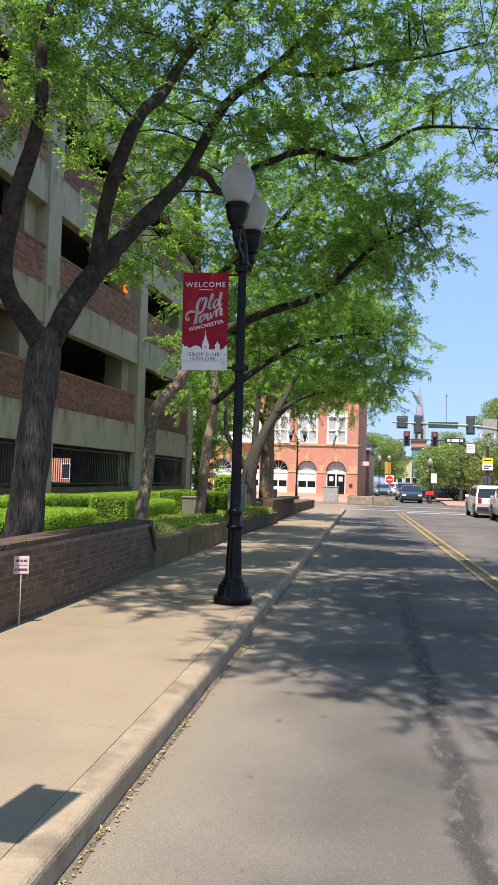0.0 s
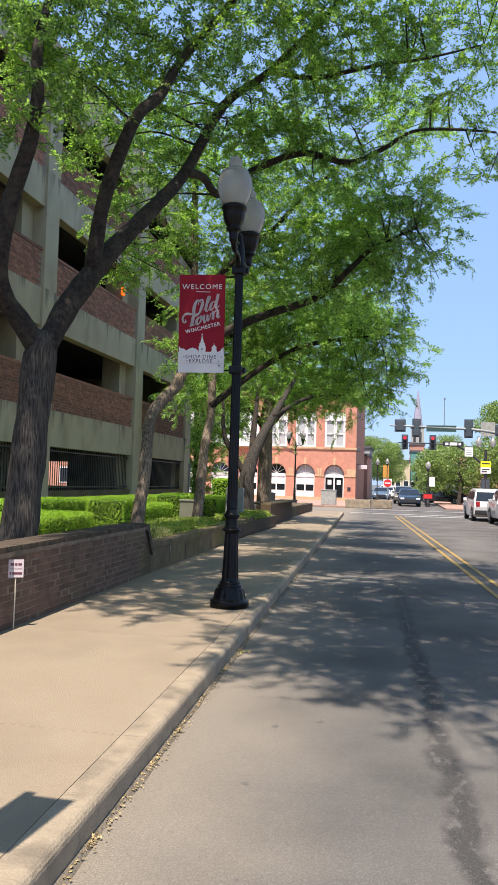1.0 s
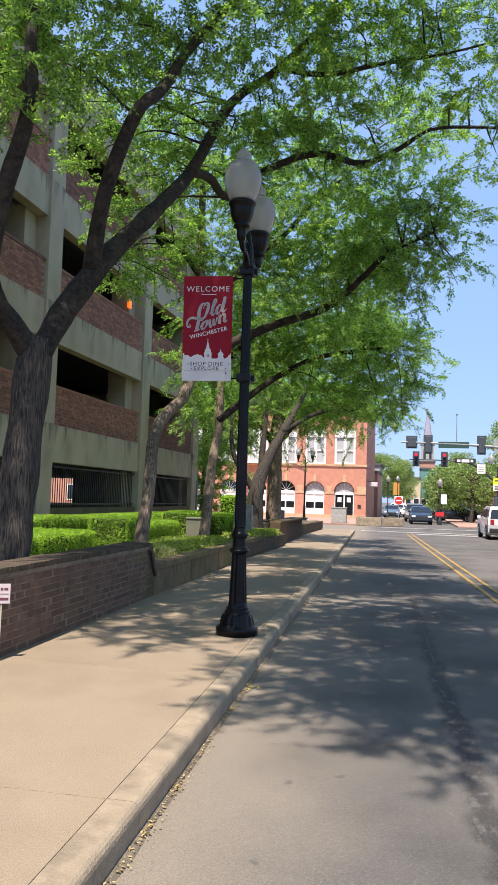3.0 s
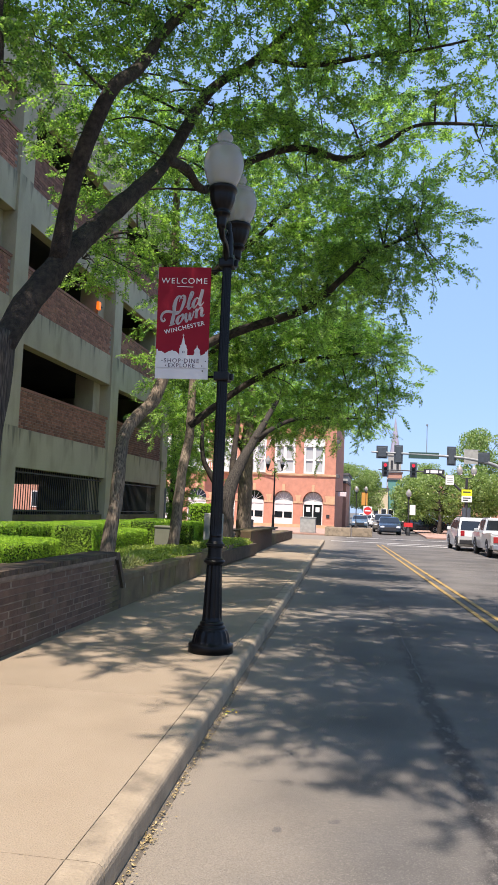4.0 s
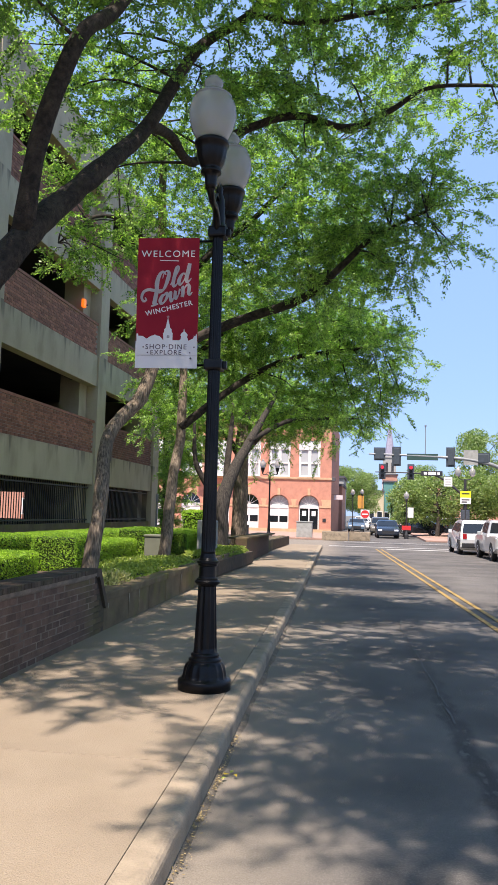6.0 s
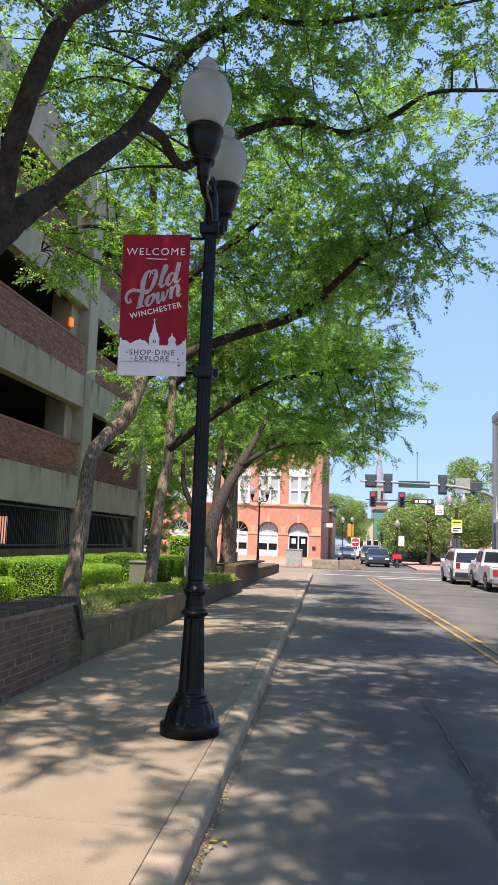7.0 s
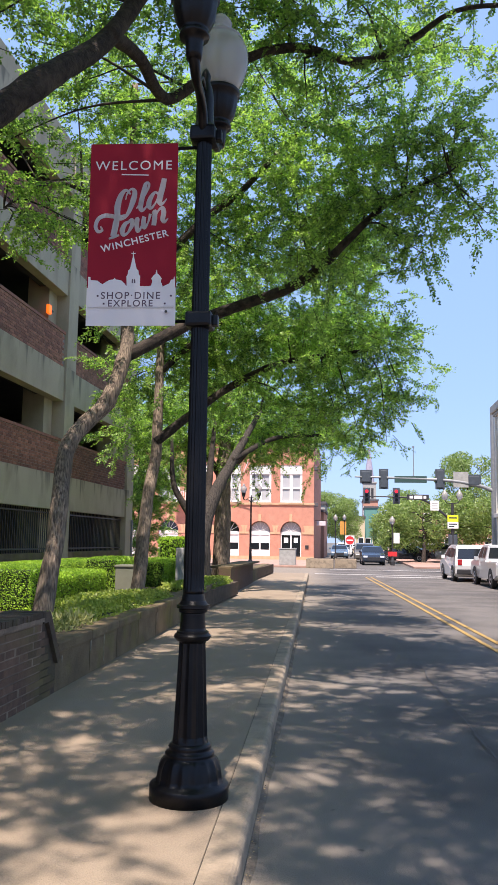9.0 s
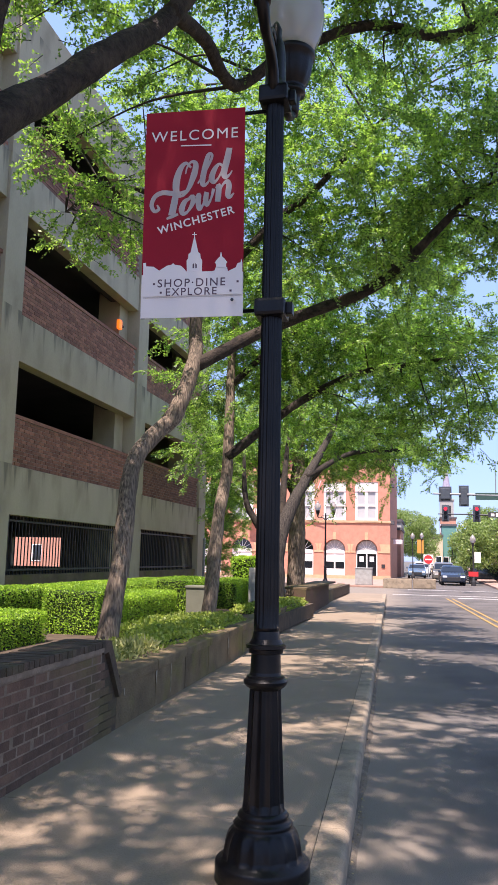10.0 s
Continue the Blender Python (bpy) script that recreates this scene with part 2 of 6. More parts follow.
TOWN_STONE = mat("buff_stone", (0.58, 0.38, 0.22), 0.85, var=0.15, scale=3, fine=20)
WHITE_PAINT = mat("white_paint", (0.78, 0.76, 0.72), 0.5, var=0.06, scale=3, fine=40, bump=0.03)
CREAM = mat("cream_paint", (0.70, 0.66, 0.57), 0.7, var=0.10, scale=1, fine=20, bump=0.05)
STEEL = mat("galvanised_steel", (0.30, 0.31, 0.31), 0.5, metal=0.6, var=0.15, scale=6)
DARK_METAL = mat("dark_metal", (0.03, 0.03, 0.032), 0.5, var=0.2)
SIGNAL_BACK = mat("signal_back", (0.06, 0.075, 0.09), 0.5, var=0.2)
RED_LIGHT = mat("red_light", (0.9, 0.03, 0.05), 0.4, var=0.0, bump=0, glow=0.6)
ORANGE_LIGHT = mat("orange_light", (0.9, 0.16, 0.01), 0.4, var=0.0, bump=0, glow=0.5)
YELLOW_SIGN = mat("yellow_sign", (0.78, 0.80, 0.02), 0.5, var=0.05)
SIGN_RED = mat("sign_red", (0.60, 0.03, 0.03), 0.5, var=0.05)
SIGN_GREEN = mat("sign_green", (0.03, 0.07, 0.06), 0.5, var=0.05)
YELLOW_LINE = mat("yellow_line", (0.42, 0.265, 0.06), 0.8, var=0.3, scale=7, fine=60, bump=0.2, stain=(0.18, 0.15, 0.10), stain_scale=6, stain_amt=0.8)
WHITE_LINE = mat("white_line", (0.60, 0.58, 0.54), 0.8, var=0.25, scale=6, fine=60, stain=(0.22, 0.2, 0.18), stain_scale=5, stain_amt=0.5)
GLASS_DARK = mat("dark_glass", (0.012, 0.015, 0.018), 0.06, var=0.0, bump=0, spec=0.8)
GLASS_PALE = mat("blind_behind_glass", (0.45, 0.46, 0.46), 0.12, var=0.06, scale=0.8, fine=5, bump=0, spec=0.8)
CAR_WHITE = mat("car_white", (0.72, 0.72, 0.71), 0.25, var=0.03, scale=2, bump=0, coat=0.6)
CAR_SILVER = mat("car_silver", (0.50, 0.51, 0.51), 0.28, metal=0.25, var=0.03, scale=2, bump=0, coat=0.6)
CAR_NAVY = mat("car_navy", (0.018, 0.026, 0.042), 0.22, metal=0.2, var=0.04, scale=2, bump=0, coat=0.8)
CAR_TAUPE = mat("car_taupe", (0.16, 0.145, 0.12), 0.28, metal=0.3, var=0.04, scale=2, bump=0, coat=0.7)
CAR_BLUE = mat("car_blue", (0.11, 0.17, 0.24), 0.25, metal=0.2, var=0.03, scale=2, bump=0, coat=0.7)
CAR_BLACK = mat("car_black", (0.02, 0.02, 0.022), 0.25, var=0.03, scale=2, bump=0, coat=0.7)
RUBBER = mat("rubber", (0.02, 0.02, 0.02), 0.85, var=0.2)
CHROME = mat("wheel_alloy", (0.55, 0.55, 0.56), 0.3, metal=0.9, var=0.05)
TAIL_RED = mat("tail_lamp", (0.35, 0.01, 0.012), 0.2, var=0.0, bump=0, coat=0.8)
LAMP_CLEAR = mat("head_lamp", (0.75, 0.76, 0.78), 0.1, var=0.0, bump=0, coat=0.8)
BOX_GREEN = mat("cabinet_green", (0.165, 0.17, 0.12), 0.6, var=0.12, scale=4)
GREY_STONE = mat("grey_stone", (0.36, 0.36, 0.33), 0.85, var=0.2, scale=5)
ROOF_DARK = mat("roof_dark", (0.10, 0.095, 0.10), 0.85, var=0.2)
# Slate paled towards blue-purple, with distance haze put into the colour.
HAZED_SLATE = mat("hazed_slate_spire", (0.34, 0.32, 0.39), 0.8, var=0.2, scale=2)
SALMON = mat("salmon_brick", (0.46, 0.24, 0.17), 0.9, var=0.15, scale=1, fine=8)
TEAL = mat("teal_paint", (0.10, 0.26, 0.22), 0.6, var=0.1)
SAND = mat("sand_render", (0.56, 0.47, 0.31), 0.9, var=0.1, scale=0.6, fine=6)
PLAZA = mat("plaza_brick", (0.40, 0.25, 0.19), 0.9, var=0.2, scale=2, fine=25, bump=0.2)
ORANGE_BANNER = mat("orange_cloth", (0.62, 0.30, 0.06), 0.8, var=0.1)

globe_mat = bpy.data.materials.new("frosted_globe")
globe_mat.use_nodes = True
_b = globe_mat.node_tree.nodes["Principled BSDF"]
_b.inputs["Base Color"].default_value = (0.54, 0.515, 0.47, 1)
_b.inputs["Roughness"].default_value = 0.22
_b.inputs["Transmission Weight"].default_value = 0.55
_b.inputs["Subsurface Weight"].default_value = 0.0


# ---- building blocks ----
def mesh_of(name, bm):
    me = bpy.data.meshes.new(name)
    bm.to_mesh(me)
    bm.free()
    return me


def part(name, bm, material, parent=None, label="", smooth=False):
    """One mesh object from a bmesh (or a ready mesh) under a thing or a part."""
    me = mesh_of(name, bm) if isinstance(bm, bmesh.types.BMesh) else bm
    if not me.materials:
        me.materials.append(material)
    if smooth:
        me.polygons.foreach_set("use_smooth", [True] * len(me.polygons))
    ob = new(name, me)
    if parent is not None:
        ob.parent = parent
        ob.matrix_parent_inverse = Matrix.Identity(4)
    if label:
        ob["label"] = label
    return ob


def thing(name, at, label, category, group="", kind="", turn=0.0):
    ob = new(name)
    ob.empty_display_size = 0.2
    ob.matrix_world = pose(*at, 0, 0, turn)
    return tagged(ob, label, category, group, kind)


def box(bm, x0, x1, y0, y1, z0, z1, bevel=0.0):
    v = [bm.verts.new(p) for p in ((x0, y0, z0), (x1, y0, z0), (x1, y1, z0), (x0, y1, z0), (x0, y0, z1), (x1, y0, z1), (x1, y1, z1), (x0, y1, z1))]
    fs = [bm.faces.new([v[i] for i in q]) for q in ((3, 2, 1, 0), (4, 5, 6, 7), (0, 1, 5, 4), (1, 2, 6, 5), (2, 3, 7, 6), (3, 0, 4, 7))]
    if bevel:
        es = list({e for f in fs for e in f.edges})
        bmesh.ops.bevel(bm, geom=es, offset=bevel, segments=2, affect="EDGES", profile=0.6)
    return bm


def boxes(*rows, bevel=0.0):
    bm = bmesh.new()
    for r in rows:
        box(bm, *r, bevel=bevel)
    return bm


def prism(bm, outline, axis, a, b):
    """Extrude an outline of (u, v) from a to b along an axis: 'x' takes (y, z), 'y' takes (x, z), 'z' takes (x, y)."""
    put = {"x": lambda u, v, w: (w, u, v), "y": lambda u, v, w: (u, w, v), "z": lambda u, v, w: (u, v, w)}[axis]
    lo = [bm.verts.new(put(u, v, a)) for u, v in outline]
    hi = [bm.verts.new(put(u, v, b)) for u, v in outline]
    n = len(outline)
    bm.faces.new(lo)
    bm.faces.new(hi[::-1])
    for i in range(n):
        bm.faces.new((lo[i], hi[i], hi[(i + 1) % n], lo[(i + 1) % n]))
    bmesh.ops.recalc_face_normals(bm, faces=bm.faces[:])
    return bm


def lathe(profile, n=24, flutes=0, depth=0.0, f0=0.0, f1=0.0, bm=None, at=(0, 0, 0)):
    """A turned solid from (radius, height) pairs; between heights f0 and f1 it is fluted."""
    bm = bm or bmesh.new()
    rings = []
    for r, z in profile:
        ring = []
        for i in range(n):
            a = 2 * math.pi * i / n
            k = r
            if flutes and f0 <= z <= f1:
                k = r - depth * (0.5 - 0.5 * math.cos(a * flutes)) ** 0.6
            ring.append(bm.verts.new((at[0] + k * math.cos(a), at[1] + k * math.sin(a), at[2] + z)))
        rings.append(ring)
    for p, q in zip(rings, rings[1:]):
        for i in range(n):
            bm.faces.new((p[i], p[(i + 1) % n], q[(i + 1) % n], q[i]))
    bm.faces.new(rings[0][::-1])
    bm.faces.new(rings[-1])
    return bm


def smooth_path(pts, radii, step=0.18):
    """Catmull-Rom through the points, with the radius carried along."""
    P = [Vector(p) for p in pts]
    P = [P[0] * 2 - P[1]] + P + [P[-1] * 2 - P[-2]]
    R = [radii[0]] + list(radii) + [radii[-1]]
    out = []
    for i in range(1, len(P) - 2):
        a, b, c, d = P[i - 1:i + 3]
        k = max(2, int((c - b).length / step))
        for j in range(k):
            t = j / k
            p = 0.5 * (2 * b + (c - a) * t + (2 * a - 5 * b + 4 * c - d) * t * t + (3 * b - a - 3 * c + d) * t ** 3)
            out.append((p, R[i] + (R[i + 1] - R[i]) * t))
    out.append((P[-2], R[-2]))
    return out


def tube(bm, pts, radii, n=10, rough=0.0, step=0.18, sm=True):
    path = smooth_path(pts, radii, step) if sm else [(Vector(p), r) for p, r in zip(pts, radii)]
    rings, u = [], None
    for i, (p, r) in enumerate(path):
        d = (path[min(i + 1, len(path) - 1)][0] - path[max(i - 1, 0)][0]).normalized()
        if u is None:
            u = d.orthogonal().normalized()
        u = (u - d * u.dot(d)).normalized()
        w = d.cross(u)
        ring = []
        for k in range(n):
            a = 2 * math.pi * k / n
            q = p + (u * math.cos(a) + w * math.sin(a)) * r
            if rough:
                q += (q - p) * rough * noise.noise(Vector((q.x * 9, q.y * 9, q.z * 2.2)))
            ring.append(bm.verts.new(q))
        rings.append(ring)
    for a, b in zip(rings, rings[1:]):
        for k in range(n):
            bm.faces.new((a[k], a[(k + 1) % n], b[(k + 1) % n], b[k]))
    bm.faces.new(rings[0][::-1])
    bm.faces.new(rings[-1])
    return bm


def quads_mesh(name, V, n_faces):
    """A mesh of separate four-cornered faces from an array of corners."""
    me = bpy.data.meshes.new(name)
    me.vertices.add(len(V))
    me.vertices.foreach_set("co", V.astype(np.float32).ravel())
    me.loops.add(n_faces * 4)
    me.loops.foreach_set("vertex_index", np.arange(n_faces * 4, dtype=np.int32))
    me.polygons.add(n_faces)
    me.polygons.foreach_set("loop_start", np.arange(0, n_faces * 4, 4, dtype=np.int32))
    me.update(calc_edges=True)
    return me


def unit(v):
    return v / np.maximum(np.linalg.norm(v, axis=-1, keepdims=True), 1e-9)


def writing(text, size, at, material, parent, turn=(90, 0, 0), shear=0.0, thick=0.0, width=1.0, name="lettering", sx=1.0):
    cu = bpy.data.curves.new(name, "FONT")
    cu.body, cu.size, cu.align_x, cu.align_y, cu.shear, cu.offset, cu.extrude = text, size, "CENTER", "CENTER", shear, thick, 0.0004
    cu.space_character = width
    cu.materials.append(material)
    ob = new(name, cu)
    ob.parent = parent
    ob.matrix_basis = pose(*at, *turn) @ Matrix.Diagonal((sx, 1, 1, 1))
    return ob


# ---- ground, road, pavements ----
def kerb_x(y):
    return -0.83 - 0.0435 * y


def wall_x(y):
    return -3.20 - 0.033 * y


ground = part("ground", boxes((-1500, 1500, -600, 2500, -0.6, -0.03)), FAR_GROUND)
tagged(ground, "dull grey-brown town ground reaching the horizon", "ground", kind="structure")


def road_sheet():
    bm = bmesh.new()
    xs = [-70, -30, -12, -6, -3, 0, 2, 4, 6, 12, 30, 70]
    ys = [-25, -5, 0, 5, 10, 15, 20, 30, 40, 50, 60, 90, 160, 300]
    grid = [[bm.verts.new((x, y, 0.0 + 0.006 * noise.noise(Vector((x * 0.3, y * 0.3, 0))))) for x in xs] for y in ys]
    for j in range(len(ys) - 1):
        for i in range(len(xs) - 1):
            bm.faces.new((grid[j][i], grid[j][i + 1], grid[j + 1][i + 1], grid[j + 1][i]))
    return bm


road = part("road", road_sheet(), ASPHALT)
tagged(road, "worn grey asphalt street with dappled shade", "road", kind="structure")


def strip(x_of, half, y0, y1, z, n=40, wob=0.0):
    bm = bmesh.new()
    prev = None
    for i in range(n + 1):
        y = y0 + (y1 - y0) * i / n
        c = x_of(y) + wob * noise.noise(Vector((0, y * 1.3, 3)))
        w = half * (1 + (0.5 * noise.noise(Vector((9, y * 4, 0))) if wob else 0))
        q = (bm.verts.new((c - w, y, z)), bm.verts.new((c + w, y, z)))
        if prev:
            bm.faces.new((prev[0], prev[1], q[1], q[0]))
        prev = q
    return bm


def yellow_x(y):
    return 2.85 - 0.060 * y


for off in (-0.13, 0.13):
    tagged(part("centre_line", strip(lambda y, o=off: yellow_x(y) + o, 0.045, -10, 44.5, 0.011), YELLOW_LINE), "worn yellow centre line painted on asphalt", "road marking", "double yellow line", "structure")
tagged(part("stop_line", boxes((0.6, 5.6, 45.0, 45.4, 0.0, 0.011)), WHITE_LINE), "faded white stop line painted across the lane", "road marking", kind="structure")
tagged(part("crosswalk_line", boxes((-2.6, 5.6, 47.4, 47.65, 0.0, 0.011)), WHITE_LINE), "faded white crosswalk line", "road marking", kind="structure")
tagged(part("crosswalk_line", boxes((-2.0, 5.6, 55.0, 55.2, 0.0, 0.011)), WHITE_LINE), "faded white crosswalk line", "road marking", kind="structure")
_r = random.Random(8)
_bm, _y = bmesh.new(), 9.5
while _y < 42:
    _l = _r.uniform(0.25, 1.6)
    _w = _r.uniform(0.004, 0.009)
    _o = _r.uniform(-0.02, 0.02)
    seg = strip(lambda y, o=_o: 0.96 - 0.0425 * y + o, _w, _y, _y + _l, 0.010, 14, 0.05)
    _me = mesh_of("seam", seg)
    _bm.from_mesh(_me)
    _y += _l * _r.uniform(0.9, 1.25)
tagged(part("road_seam", _bm, TAR), "dark cracked tar seam along the asphalt", "road seam", kind="structure")

pavement = part("pavement", boxes(), JOINT)
tagged(pavement, "sand-coloured concrete pavement of broad slabs", "pavement", kind="structure")
_bm = bmesh.new()
for y0, y1 in ((-12, 10), (10, 28), (28, 44)):
    v = [_bm.verts.new(p) for p in ((wall_x(y0) - 0.1, y0, 0.157), (kerb_x(y0) - 0.12, y0, 0.157), (kerb_x(y1) - 0.12, y1, 0.157), (wall_x(y1) - 0.1, y1, 0.157))]
    _bm.faces.new(v)
_bm.to_mesh(pavement.data)
_bm.free()
KERB_W = 0.18
JOINTS = [-12.70 + 2.88 * i for i in range(21)]


def slab(name, xa, xb, y0, y1, z0, z1, gap, material, parent, bevel=0.012, nose=0.0):
    """A slab between two slanting lines, its joints left open."""
    bm = bmesh.new()
    o = [(xa(y0) + gap, y0 + gap), (xb(y0) - gap, y0 + gap), (xb(y1) - gap, y1 - gap), (xa(y1) + gap, y1 - gap)]
    prism(bm, o, "z", z0, z1)
    top = [e for e in bm.edges if all(v.co.z > z1 - 1e-4 for v in e.verts)]
    if nose:
        run = max(top, key=lambda e: e.verts[0].co.x + e.verts[1].co.x)
        bmesh.ops.bevel(bm, geom=[run], offset=nose, segments=4, profile=0.5, affect="EDGES")
    else:
        bmesh.ops.bevel(bm, geom=top, offset=bevel, segments=2, profile=0.5, affect="EDGES")
    return part(name, bm, material, parent)


for y0, y1 in zip(JOINTS, JOINTS[1:]):
    y1 = min(y1, 44.0)
    if y1 - y0 < 0.2:
        break
    slab("slab", lambda y: wall_x(y) - 0.05, lambda y: kerb_x(y) - KERB_W, y0, y1, 0.05, 0.165, 0.0035, PAVING, pavement, 0.003)
kerb = part("kerb", boxes((-3.05, -3.0, 44.0, 44.1, 0, 0.1)), KERB)
tagged(kerb, "chipped sand-coloured concrete kerb beside the road", "kerb", kind="structure")
for y0, y1 in zip(JOINTS, JOINTS[1:]):
    y1 = min(y1, 44.0)
    if y1 - y0 < 0.2:
        break
    ob = slab("kerb_stone", lambda y: kerb_x(y) - KERB_W, kerb_x, y0, y1, -0.02, 0.166, 0.0025, KERB, kerb, nose=0.048)


def gutter_sheet():
    """Fine silt lying against the kerb, thinning out over the asphalt."""
    bm = bmesh.new()
    prev = None
    for i in range(321):
        y = -6 + 0.15 * i
        w = 0.045 + 0.04 * noise.noise(Vector((0, y * 1.7, 5)))
        q = [bm.verts.new((kerb_x(y) - 0.01, y, 0.026)), bm.verts.new((kerb_x(y) + w * 0.4, y, 0.013)), bm.verts.new((kerb_x(y) + w, y, -0.004))]
        if prev:
            for a in (0, 1):
                bm.faces.new((prev[a], prev[a + 1], q[a + 1], q[a]))
        prev = q
    return bm


tagged(part("gutter", gutter_sheet(), SILT, None, "", True), "sandy silt lying in the gutter", "gutter", kind="structure")
tagged(part("plaza", boxes((-40, -2.6, 57.0, 74.2, 0.0, 0.13), bevel=0.02), PLAZA), "pinkish brick-paved plaza before the red building", "pavement", kind="structure")
tagged(part("pavement_right", boxes((6.1, 12, -12, 46, 0.0, 0.14), bevel=0.02), PAVING), "concrete pavement along the far side of the street", "pavement", kind="structure")
tagged(part("corner_pavement", boxes((3.6, 30, 60, 74, 0.0, 0.13), bevel=0.02), PLAZA), "brick pavement at the street corner", "pavement", kind="structure")
tagged(part("far_pavement", boxes((3.6, 30, 74, 240, 0.0, 0.13), bevel=0.02), PLAZA), "brick pavement along the far street", "pavement", kind="structure")


# ---- planter walls ----
def brick_run(parent, name, x_of, y0, y1, z0, z1, bl, bh, joint, proud, material, budget, rng, back=0.02, top=None):
    """Courses of bricks laid on a slanting vertical face that looks to +x. The first ones are parts, the rest one joined part."""
    import_rows = int(round((z1 - z0) / bh))
    shared = mesh_of("brick", boxes((-back, proud, -bl / 2 + joint / 2, bl / 2 - joint / 2, -bh / 2 + joint / 2, bh / 2 - joint / 2)))
    shared.materials.append(material)
    rest = bmesh.new()
    n_single = 0
    for r in range(import_rows):
        z = z0 + (r + 0.5) * bh
        y = y0 + (bl / 2 if r % 2 else 0) + bl / 2
        while y + bl / 2 <= y1 + 1e-6:
            if top and z + bh / 2 > top(y + bl / 2):
                y += bl
                continue
            dx, dz = rng.uniform(-0.002, 0.003), rng.uniform(-0.0015, 0.0015)
            if n_single < budget:
                ob = new("brick", shared)
                ob.parent = parent
                ob.matrix_basis = pose(x_of(y) + dx, y, z + dz, 0, 0, rng.uniform(-0.5, 0.5))
                n_single += 1
            else:
                j = joint / 2
                box(rest, x_of(y) - back + dx, x_of(y) + proud + dx, y - bl / 2 + j, y + bl / 2 - j, z - bh / 2 + j + dz, z + bh / 2 - j + dz)
            y += bl
    if len(rest.verts):
        tagged(part(name, rest, material, parent), kind="stuff")
    else:
        rest.free()


def slanted_wall(name, x_of, y0, y1, z0, z1, thick, material, label, category="wall"):
    bm = bmesh.new()
    prism(bm, [(x_of(y0), y0), (x_of(y0) - thick, y0), (x_of(y1) - thick, y1), (x_of(y1), y1)], "z", z0, z1)
    return tagged(part(name, bm, material), label, category, kind="structure")


WALL_END = 12.0
wall_high = slanted_wall("planter_wall_brick", wall_x, -10, WALL_END, 0.0, 0.88, 0.30, MORTAR_DARK, "dark weathered brick planter wall beside the pavement")
# coping with a raked end
bm = bmesh.new()
prism(bm, [(wall_x(-10) + 0.03, -10), (wall_x(-10) - 0.34, -10), (wall_x(WALL_END) - 0.34, WALL_END), (wall_x(WALL_END) + 0.03, WALL_END)], "z", 0.88, 0.99)
bmesh.ops.bevel(bm, geom=bm.edges[:], offset=0.02, segments=2, affect="EDGES")
coping = part("coping", bm, MORTAR_DARK, wall_high, "stained brick coping")
_hd = mesh_of("coping_brick", boxes((-0.375, 0.008, -0.0345, 0.0345, -0.052, 0.006), bevel=0.004))
_hd.materials.append(COPING)
_rk = random.Random(17)
for i in range(int((WALL_END - 4.0) / 0.081)):
    y = WALL_END - 0.045 - i * 0.081
    ob = new("coping_brick", _hd)
    ob.parent = coping
    ob.matrix_basis = pose(wall_x(y) + 0.03 + _rk.uniform(-0.003, 0.003), y, 0.99 + _rk.uniform(-0.002, 0.002), 0, 0, _rk.uniform(-0.8, 0.8))
bm = bmesh.new()
prism(bm, [(WALL_END, 0.10), (WALL_END, 0.985), (WALL_END + 0.12, 0.97), (WALL_END + 0.42, 0.50), (WALL_END + 0.42, 0.10)], "x", wall_x(WALL_END) - 0.30, wall_x(WALL_END + 0.42))
part("raked_end", bm, COPING, wall_high, "sloping brick end of the wall")
bm = bmesh.new()
prism(bm, [(WALL_END - 0.02, 0.88), (WALL_END - 0.02, 0.995), (WALL_END + 0.14, 0.985), (WALL_END + 0.45, 0.50), (WALL_END + 0.38, 0.46), (WALL_END + 0.09, 0.89)], "x", wall_x(WALL_END) - 0.33, wall_x(WALL_END) + 0.028)
part("raked_coping", bm, COPING, wall_high, "dark sloping coping")
wall_low = slanted_wall("planter_wall_low", lambda y: wall_x(y) - 0.01, WALL_END + 0.42, 27.0, 0.0, 0.55, 0.28, MOSSY, "low mossy concrete planter wall")
for i in range(12):
    y0 = WALL_END + 0.42 + i * 1.185
    slab("cap_stone", lambda y: wall_x(y) - 0.34, lambda y: wall_x(y) + 0.03, y0, y0 + 1.185, 0.55, 0.65, 0.006, MOSSY, wall_low, 0.02)
    slab("face_block", lambda y: wall_x(y) - 0.05, lambda y: wall_x(y) + 0.006, y0, y0 + 1.185, 0.16, 0.545, 0.008, MOSSY, wall_low, 0.01)
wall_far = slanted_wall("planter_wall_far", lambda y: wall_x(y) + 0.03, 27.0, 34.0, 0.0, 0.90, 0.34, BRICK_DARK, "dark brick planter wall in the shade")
for sy, s0, s1, sw in ((14.15, 0.22, 0.545, 0.012), (13.6, 0.40, 0.53, 0.02), (12.6, 0.43, 0.5, 0.016), (17.2, 0.3, 0.54, 0.014), (20.4, 0.26, 0.54, 0.018)):
    _bm = bmesh.new()
    prism(_bm, [(sy - sw, s1), (sy + sw, s1), (sy + sw * 0.6, (s0 + s1) / 2), (sy + sw * 0.3, s0), (sy - sw * 0.4, s0 + 0.02), (sy - sw * 0.5, (s0 + s1) / 2)], "x", wall_x(sy) + 0.006, wall_x(sy) + 0.009)
    part("lime_streak", _bm, LIME, wall_low, "white lime streak")
wall_last = slanted_wall("planter_wall_end", wall_x, 34.0, 43.0, 0.0, 0.62, 0.34, MOSSY, "low dark planter wall near the corner")
